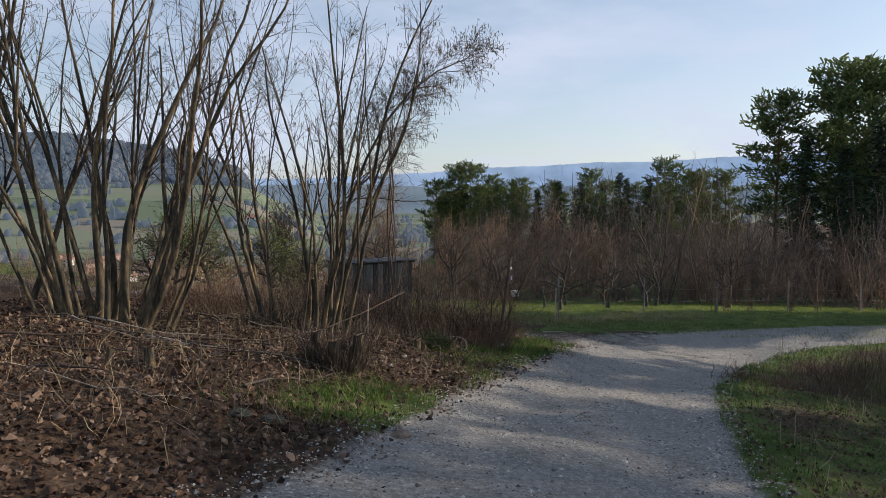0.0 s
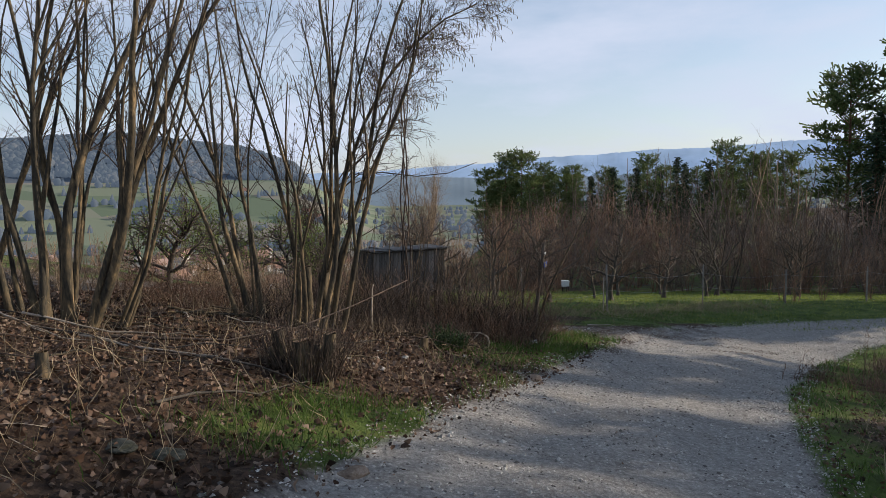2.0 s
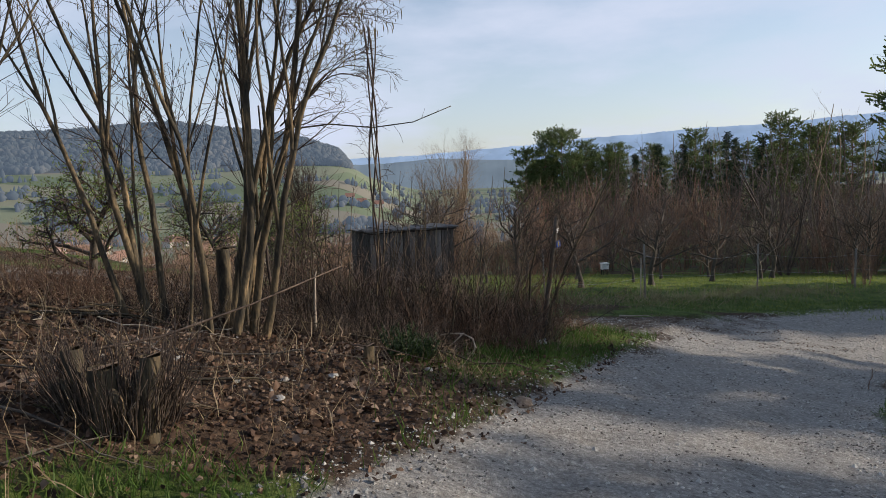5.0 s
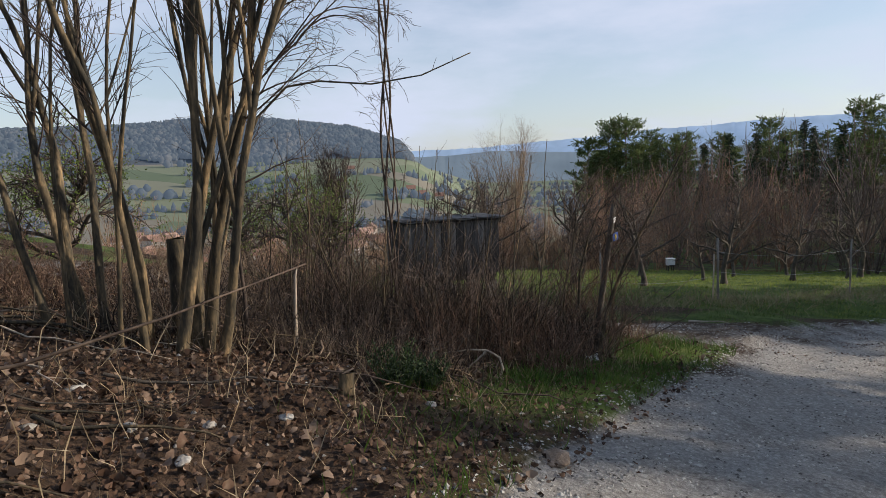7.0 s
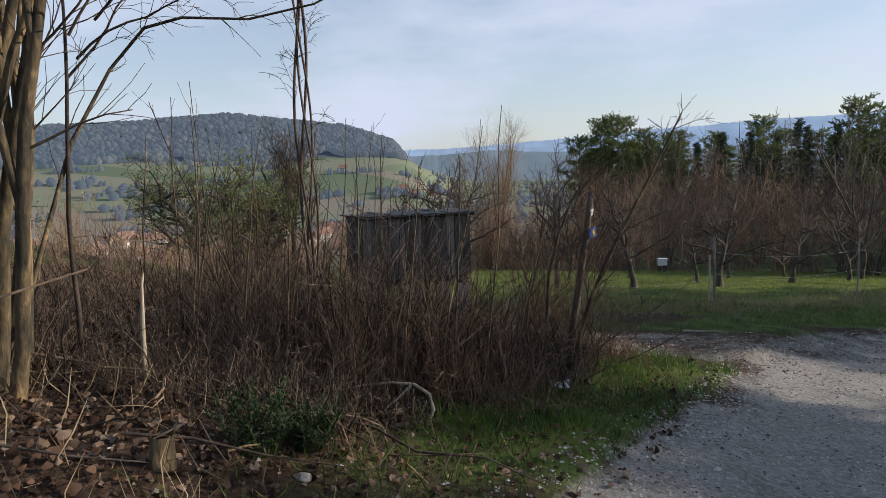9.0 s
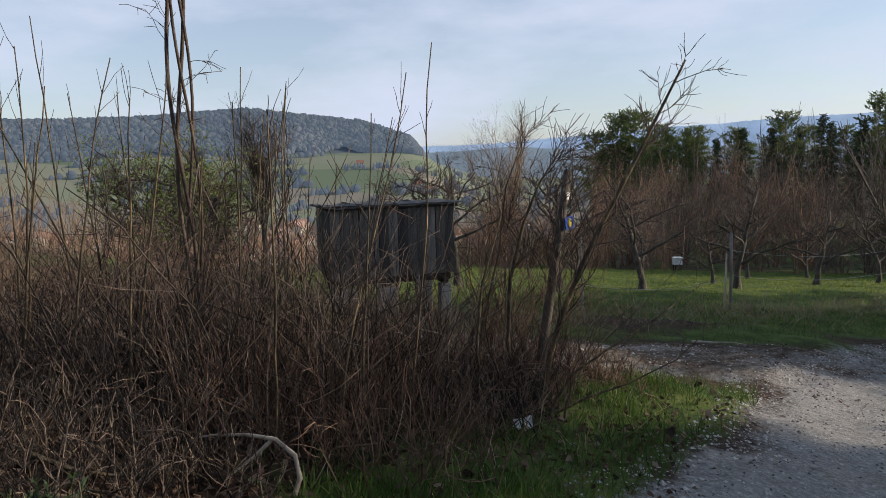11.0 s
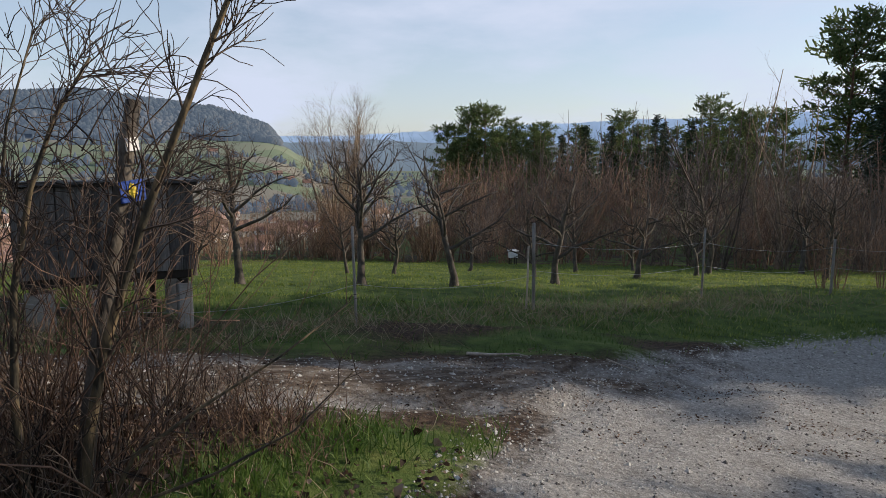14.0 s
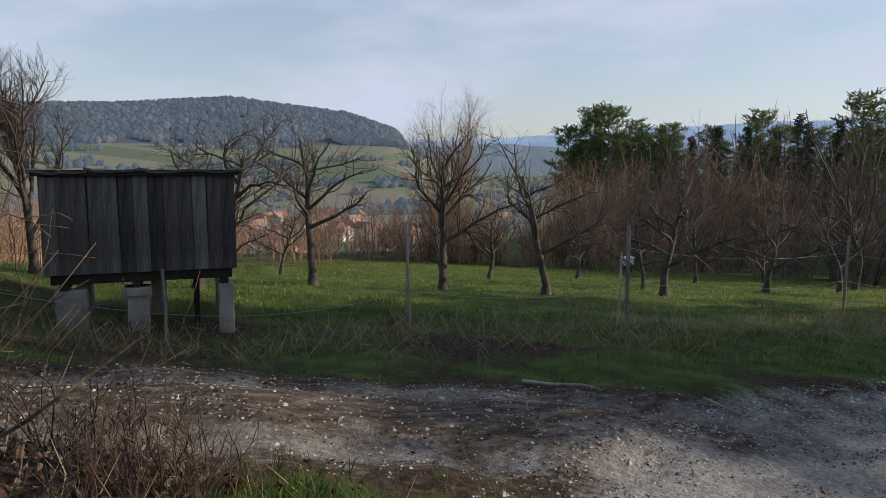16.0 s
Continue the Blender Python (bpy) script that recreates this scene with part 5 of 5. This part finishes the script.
def waymark():
    """A leaning stake with a small white plate, a blue shell sign and shoots arching over its top."""
    x, y = 1.27, 15.62
    ob = thing("waymark_post", x, y, height(x, y), "rough leaning stake with a blue and yellow shell way-mark", "signpost")
    t = Tubes()
    t.add([(0, 0, -0.1), (0.06, 0.06, 0.5), (0.13, 0.12, 1.0), (0.2, 0.19, 1.5), (0.25, 0.24, 1.88)], [0.042, 0.04, 0.038, 0.036, 0.035], 9)
    t.make("stake", BARK_GREY, ob)
    holder = pose(0.265, 0.15, 1.47, 0, -6, 62)
    sign = part("sign_plate", box_bm((0.13, 0.008, 0.098), (0, 0, 0), 0.002), BLUE, ob, "blue enamel plate with a yellow shell")
    sign.matrix_local = holder
    bm = bmesh.new()
    rim = [(-0.024, -0.006), (-0.024, 0.006)]
    for i in range(19):
        a = radians(80 - 160 * i / 18)
        r = 0.043 if i % 2 else 0.036
        rim.append((-0.02 + r * math.cos(a), r * math.sin(a)))
    lower = [bm.verts.new((u, -0.004, w)) for u, w in rim]
    upper = [bm.verts.new((u, -0.008, w)) for u, w in rim]
    bm.faces.new(upper)
    for i in range(len(rim)):
        j = (i + 1) % len(rim)
        bm.faces.new((lower[i], lower[j], upper[j], upper[i]))
    part("shell", bm, YELLOW, sign)
    plate = part("white_plate", box_bm((0.07, 0.006, 0.06), (0, 0, 0), 0.002), WHITE, ob, "small white plate")
    plate.matrix_local = pose(0.26, 0.18, 1.68, 0, -6, 62)
    rng = np.random.default_rng(77)
    tw = Tubes()
    for i in range(46):
        a = rng.random() * 6.283
        s = np.array((0.2, 0.15, 0)) + rng.normal(0, 0.09, 3) + np.array((0, 0, rng.uniform(0.9, 1.7)))
        line = strand(rng, s, (0.7 * math.cos(a), 0.7 * math.sin(a), 1.1), rng.uniform(0.4, 0.95), 7, 0.12, 0.0, 0.55)
        tw.add(line, np.linspace(0.005, 0.002, 8), 3)
        sprays(rng, tw, line, 0.004, 4, 0.22, 0.6, 1, 0.6, 3, 0.2, 0, 0.1, 0.2)
    tw.make("crown", TWIG, ob)


waymark()
# climber that hangs from the tree tops down to the bushes
rng = np.random.default_rng(9)
vine = thing("hanging_climber", -1.1, 14.6, height(-1.1, 14.6), "twisted dead climber hanging from the hazel", "climber")
for k in range(4):
    t = Tubes()
    pts = [(0.05 * math.sin(f * 9 + k * 1.7) + 0.02 * k, 0.05 * math.cos(f * 8 + k * 1.7), 0.3 + f * 4.0) for f in np.linspace(0, 1, 26)]
    t.add(pts, [0.014 - 0.003 * (k > 1)] * 26, 5)
    sprays(rng, t, np.array(pts), 0.008, 10, 0.4, 0.8, 2, 0.5, 4, 0.2, 0, 0.2, 0.3)
    t.make("tendril", TWIG, vine)


def stick(x, y, line, r, mat, label, name="fallen_branch", twigs=0, seed=1):
    ob = thing(name, x, y, height(x, y), label, "branch")
    rng = np.random.default_rng(seed)
    t = Tubes()
    line = np.array([(a, b, c + height(x + a, y + b) - height(x, y)) for a, b, c in line])
    t.add(line, np.linspace(r, r * 0.25, len(line)), 6)
    t.make("branch", mat, ob)
    if twigs:
        t = Tubes()
        sprays(rng, t, line, r * 0.6, twigs, 0.4, 0.6, 1, 0.5, 4, 0.2, 0, 0, 0.2)
        t.make("crown", mat, ob)


# the pale arched branch, and others lying about
stick(0.42, 13.05, [(0, 0, 0.0), (0.03, 0, 0.09), (0.0, 0.02, 0.19), (-0.12, 0.06, 0.24), (-0.3, 0.1, 0.23), (-0.55, 0.2, 0.17), (-0.8, 0.3, 0.08)], 0.017, DEADWOOD, "pale arched dead branch among the brambles")
stick(0.28, 13.1, [(0, 0, 0.23), (-0.08, -0.04, 0.15), (-0.17, -0.08, 0.08), (-0.2, -0.1, 0.0)], 0.011, DEADWOOD, "pale dead side branch among the brambles")
stick(-1.35, 12.4, [(0, 0, -0.05), (0.01, 0, 0.35), (0.03, 0, 0.7), (0.05, 0, 0.78)], 0.022, DEADWOOD, "bleached dead upright stake", "dead_stake")
stick(-3.1, 9.1, [(-0.6, -0.1, 0.02), (0.0, 0.0, 0.03), (0.7, 0.25, 0.1), (1.4, 0.6, 0.32), (1.9, 1.2, 0.58), (2.5, 1.95, 0.9)], 0.021, TWIG, "long bare branch sweeping low past the hazels", "low_branch", 5, 5)
stick(-1.95, 11.9, [(0.0, 0.0, -0.05), (-0.02, 0.4, 0.8), (-0.05, 0.8, 1.6), (0.0, 1.2, 2.2), (0.35, 1.15, 2.55), (0.75, 1.0, 2.62), (1.3, 0.9, 2.6), (1.8, 0.8, 2.75), (2.25, 0.76, 2.95)], 0.019, BARK, "long hazel stem arching out over the bushes", "bare_hazel", 16, 7)
arch = thing("hazel_spray", -1.5, 12.9, height(-1.5, 12.9), "fine bare hazel twigs hanging over the bushes", "shrub")
rng = np.random.default_rng(70)
t = Tubes()
for i in range(7):
    line = strand(rng, (-0.55 + 0.1 * i, rng.normal(-0.1, 0.2), 2.2 + 0.12 * i), (0.7, rng.normal(0, 0.15), 0.75), rng.uniform(1.0, 1.7), 8, 0.13, 0.0, 0.3)
    t.add(line, np.linspace(0.011, 0.003, 9), 5)
    sprays(rng, t, line, 0.008, 9, 0.42, 0.7, 2, 0.5, 4, 0.18, 0, 0.25, 0.15)
line = strand(rng, (-0.35, -0.5, -0.05), (-0.05, 0.15, 1), 2.9, 9, 0.04, 0.0)
t.add(line, np.linspace(0.02, 0.01, 10), 6)
t.make("crown", TWIG, arch)
stick(3.0, 21.0, [(0, 0, 0.03), (0.3, -0.03, 0.04), (0.6, 0.02, 0.06), (0.75, 0.06, 0.03)], 0.022, DEADWOOD, "pale broken branch lying on the verge")
stick(5.0, 21.2, [(-0.25, 0.1, 0.05), (0, 0, 0.02), (0.12, -0.02, 0.02), (0.22, 0.12, 0.08)], 0.012, DEADWOOD, "small forked stick lying on the gravel")
rng = np.random.default_rng(15)
for i in range(46):
    x, y = rng.uniform(-4.6, -1.0), rng.uniform(4.6, 11.5)
    if on_road(x, y) > -0.9:
        continue
    a, L = rng.normal(0.1, 0.5), rng.uniform(0.5, 2.0)
    n = 6
    line = [(L * (f - 0.5) * math.cos(a) + 0.04 * rng.normal(), L * (f - 0.5) * math.sin(a) + 0.04 * rng.normal(), 0.03 + 0.05 * rng.random()) for f in np.linspace(0, 1, n)]
    stick(x, y, line, rng.uniform(0.006, 0.018), (DEADWOOD, BARK, BARK, TWIG, BARK_GREY)[i % 5], "cut brushwood lying on the leaf litter", twigs=3, seed=i)
for i in range(30):
    x, y = rng.uniform(-3.2, 0.6), rng.uniform(11.3, 13.6)
    a, L = rng.normal(0, 0.6), rng.uniform(0.4, 1.5)
    line = [(L * (f - 0.5) * math.cos(a) + 0.03 * rng.normal(), L * (f - 0.5) * math.sin(a), 0.05 + 0.12 * rng.random()) for f in np.linspace(0, 1, 5)]
    stick(x, y, line, rng.uniform(0.005, 0.014), (TWIG_TAN, TWIG, BARK, BARK)[i % 4], "cut brushwood lying on the leaf litter", twigs=3, seed=100 + i)

# ---- grass, leaves, stones ----


def scatter(rng, n, x0, x1, y0, y1, keep):
    """Random places in a stretch of the plan, kept by a chance from 0 to 1."""
    x, y = rng.uniform(x0, x1, n), rng.uniform(y0, y1, n)
    ok = rng.random(n) < keep(x, y)
    x, y = x[ok], y[ok]
    return np.stack([x, y, land(x, y)], axis=-1)


def blades(name, places, rng, lo, hi, slim, mat, label, tilt=0.45, category="grass"):
    n = len(places)
    ups = np.stack([rng.normal(0, tilt, n), rng.normal(0, tilt, n), np.ones(n)], axis=-1)
    v, q = cards(places - (0, 0, 0.015), ups, rng.uniform(lo, hi, n), rng, slim, 0.5)
    return tagged(link_mesh(name, v, q, NO_TRIS, mat), label, category, kind="stuff")


def verge_density(x, y):
    return np.where(on_road(x, y) < -0.02, grass_mask(x, y) ** 1.6 * np.clip(0.55 + 0.6 * wave(x, y, 4.0, 0.7), 0, 1), 0)


rng = np.random.default_rng(500)
blades("verge_grass", scatter(rng, 150000, -2.6, 4.4, 4.5, 18.6, lambda x, y: verge_density(x, y) * (along(ROAD_LEFT, x, y)[1] < 0)), rng, 0.06, 0.2, 0.05, GRASS, "fresh green grass along the road's edge")
blades("right_verge_grass", scatter(rng, 80000, 2.4, 14, 3, 20, lambda x, y: verge_density(x, y) * (along(ROAD_RIGHT, x, y)[1] > 0)), rng, 0.05, 0.16, 0.07, GRASS, "green grass on the verge inside the bend")
blades("track_grass", scatter(rng, 110000, -5, 14, 17.5, 25.5, lambda x, y: verge_density(x, y) * 0.7), rng, 0.04, 0.13, 0.07, GRASS, "rough grass between the track and the fence")
blades("meadow_grass", scatter(rng, 110000, -10, 24, 23.5, 51, lambda x, y: np.clip(0.65 + 0.35 * wave(x, y, 2.1, 0.6), 0, 1)), rng, 0.03, 0.1, 0.2, GRASS_MEADOW, "short green meadow grass under the fruit trees")
blades("dry_stalks", scatter(rng, 26000, -5, 15, 19.6, 28, lambda x, y: np.where(on_road(x, y) < -0.3, np.exp(-((y - (22.6 + 0.62 * (x - 1.3))) / 1.1) ** 2), 0)), rng, 0.1, 0.5, 0.02, GRASS_DRY, "dry pale stalks along the fence line", 0.9, "dry grass")
blades("litter_stalks", scatter(rng, 16000, -5, 11, 4.5, 18, lambda x, y: np.where(on_road(x, y) < -0.5, np.where(x > 2.4, 0.2, 0.6), 0)), rng, 0.1, 0.4, 0.02, GRASS_DRY, "dry pale stalks standing in the leaf litter", 0.6, "dry grass")
spots = scatter(rng, 90000, -6.5, 7.5, 3.2, 17.5, lambda x, y: np.where((on_road(x, y) < 0.15) & ((x < 2.4) | (on_road(x, y) < -0.1)), np.where(on_road(x, y) < -0.3, np.where(x > 2.4, 0.35, 1.0) * (1.0 - 0.75 * np.clip(grass_mask(x, y), 0, 1)), 0.25), 0.0))
flat = np.stack([rng.normal(0, 1, len(spots)), rng.normal(0, 1, len(spots)), rng.normal(0.1, 0.3, len(spots))], axis=-1)
v, q = cards(spots + np.stack([0 * spots[:, 0], 0 * spots[:, 0], rng.uniform(0.004, 0.03, len(spots))], axis=-1), flat, rng.uniform(0.022, 0.05, len(spots)) * np.where(rng.random(len(spots)) < 0.22, 1.75, 1.0), rng, 0.75, 0.8)
tagged(link_mesh("fallen_leaves", v, q, NO_TRIS, LEAF), "curled brown fallen leaves covering the bank", "leaves", kind="stuff")
spots = scatter(rng, 42000, -4, 9, 14.5, 22.5, lambda x, y: np.where(along(TRACK, x, y)[0] < 1.7, np.clip(0.12 + 0.5 * wave(x, 2.6 * y, 2.2, 0.9) + 0.25 * wave(x, y, 6.0, 0.9), 0, 1), 0.0))
flat = np.stack([rng.normal(0, 1, len(spots)), rng.normal(0, 1, len(spots)), rng.normal(0.1, 0.25, len(spots))], axis=-1)
v, q = cards(spots + (0, 0, 0.008), flat, rng.uniform(0.012, 0.04, len(spots)), rng, 0.5, 0.5)
tagged(link_mesh("track_leaves", v, q, NO_TRIS, LEAF), "trodden leaves and straw on the muddy track", "leaves", kind="stuff")


def pebbles(name, places, sizes, rng, label):
    """Small angular stones, each an uneven six-cornered lump."""
    n = len(places)
    base = np.array([(1, 0, 0), (0, 1, 0), (-1, 0, 0), (0, -1, 0), (0, 0, 0.7), (0, 0, -0.5)])
    v = places[:, None, :] + base[None] * sizes[:, None, None] * rng.uniform(0.5, 1.2, (n, 6, 1))
    tri = np.array([(0, 1, 4), (1, 2, 4), (2, 3, 4), (3, 0, 4), (1, 0, 5), (2, 1, 5), (3, 2, 5), (0, 3, 5)])
    t = (np.arange(n)[:, None, None] * 6 + tri[None]).reshape(-1, 3)
    return tagged(link_mesh(name, v.reshape(-1, 3), NO_QUADS, t, STONE, smooth=False), label, "stones", kind="stuff")


spots = scatter(rng, 190000, -2.5, 12, 3, 25, lambda x, y: np.where(on_road(x, y) > -0.35, np.clip(0.3 + 0.25 * wave(x, y, 3.3, 0.2) + 0.2 * wave(x, y, 9.0, 1.2), 0.08, 1) + 0.6 * np.exp(-(on_road(x, y) / 0.35) ** 2), np.where(along(TRACK, x, y)[0] < 1.3, 0.35, 0)))
pebbles("road_gravel", spots, rng.uniform(0.005, 0.02, len(spots)) * np.where(rng.random(len(spots)) < 0.05, 1.9, 1.0), rng, "pale crushed limestone on the road")
spots = scatter(rng, 380, -2.4, 1.2, 9.5, 12.4, lambda x, y: np.where(on_road(x, y) < -0.2, 0.45, 0))
pebbles("verge_stones", spots, rng.uniform(0.01, 0.03, len(spots)), rng, "white limestone pieces scattered on the bank")

# bits of leaf and twig on the gravel; a dense line stands for the left-edge crack
spots = scatter(rng, 26000, -2, 9, 3.2, 22, lambda x, y: np.where(on_road(x, y) > 0, np.clip(0.5 * wave(x, y, 2.6, 3.0) * wave(x, y, 5.1, 1.0) - 0.02, 0.006, 1) + 0.8 * np.exp(-((along(ROAD_LEFT, x, y)[0] - 0.42 - 0.16 * wave(x, y, 2.3, 0.4)) / 0.03) ** 2), 0))
flat = np.stack([rng.normal(0, 1, len(spots)), rng.normal(0, 0.6, len(spots)), rng.normal(0.05, 0.15, len(spots))], axis=-1)
v, q = cards(spots + (0, 0, 0.006), flat, rng.uniform(0.008, 0.035, len(spots)), rng, 0.4, 0.4)
tagged(link_mesh("road_debris", v, q, NO_TRIS, LEAF), "dark leaf scraps and twig bits on the gravel", "leaves", kind="stuff")


def rock(x, y, size, seed, label, mat=STONE, sink=0.35):
    """A worn lump of limestone."""
    bm = bmesh.new()
    bmesh.ops.create_icosphere(bm, subdivisions=3, radius=1.0)
    for vert in bm.verts:
        n = noise.noise(vert.co * 1.4 + Vector((seed * 3.1, 0, 0))) * 0.3 + noise.noise(vert.co * 4.0 + Vector((0, seed * 2.3, 0))) * 0.1
        vert.co = Vector((vert.co.x * size[0], vert.co.y * size[1], vert.co.z * size[2])) * (1 + n)
    me = bpy.data.meshes.new("rock")
    bm.to_mesh(me)
    bm.free()
    me.materials.append(mat)
    ob = new("rock", me)
    ob.matrix_world = pose(x, y, height(x, y) + size[2] * (1 - 2 * sink), 0, 0, seed * 47)
    return tagged(ob, label, "stone")


rock(-0.4, 6.43, (0.12, 0.08, 0.035), 1, "brownish stone in the road's edge", CLAY, 0.45)
rock(1.06, 11.25, (0.15, 0.10, 0.035), 2, "brownish stone in the road's edge", CLAY, 0.45)
rock(-1.75, 5.9, (0.13, 0.09, 0.035), 3, "flat mossy stone among the leaves", MOSSY, 0.45)
rock(-1.5, 6.0, (0.12, 0.08, 0.04), 4, "flat mossy stone among the leaves", MOSSY, 0.45)
for i, (x, y) in enumerate(((-1.6, 9.6), (-0.9, 10.2), (-1.2, 9.9), (-0.6, 10.6), (-1.9, 10.3), (-0.75, 9.7), (0.1, 11.6), (-0.1, 12.2))):
    rock(x, y, (0.05 + 0.01 * (i % 3), 0.04, 0.022), 5 + i, "pale limestone piece on the bank")


def green_bush(x, y, h, seed):
    """A low evergreen broom: a fan of thin green rods set with small leaves."""
    rng = np.random.default_rng(seed)
    ob = thing("broom_bush", x, y, height(x, y), "small dark green broom bush among the brambles", "shrub")
    t, pts, ups = Tubes(), [], []
    for i in range(60):
        a, o = rng.random() * 6.283, rng.uniform(0.05, 0.6)
        line = strand(rng, (0.06 * math.cos(a), 0.06 * math.sin(a), -0.03), (o * math.cos(a), o * math.sin(a), 1), h * rng.uniform(0.5, 1.1), 5, 0.1)
        t.add(line, np.linspace(0.003, 0.0015, 6), 3)
        for _ in range(26):
            f = rng.uniform(0.25, 1.0) * 5
            k = min(int(f), 4)
            pts.append(line[k] + (line[k + 1] - line[k]) * (f - k))
            ups.append(rng.normal(0, 0.7, 3) + (0, 0, 0.8))
    t.make("stem", GRASS, ob)
    v, q = cards(np.array(pts), np.array(ups), rng.uniform(0.02, 0.045, len(pts)), rng, 0.3)
    link_mesh("foliage", v, q, NO_TRIS, NEEDLE_DARK, ob)


green_bush(-0.2, 11.75, 0.42, 11)
green_bush(-0.02, 12.0, 0.3, 12)


def wrapper():
    bm = bmesh.new()
    bmesh.ops.create_grid(bm, x_segments=8, y_segments=6, size=0.5)
    for vert in bm.verts:
        p = vert.co.copy()
        vert.co = Vector((p.x * 0.14, p.y * 0.1, 0.05 + 0.035 * noise.noise(p * 4.0) + 0.05 * p.x))
    bmesh.ops.solidify(bm, geom=bm.faces[:], thickness=0.002)
    me = bpy.data.meshes.new("litter_scrap")
    bm.to_mesh(me)
    bm.free()
    me.materials.append(WHITE)
    ob = new("litter_scrap", me)
    ob.matrix_world = pose(1.24, 15.05, height(1.24, 15.05), 35, 0, 10)
    tagged(ob, "crumpled white scrap of wrapping under the shrub", "litter")


wrapper()
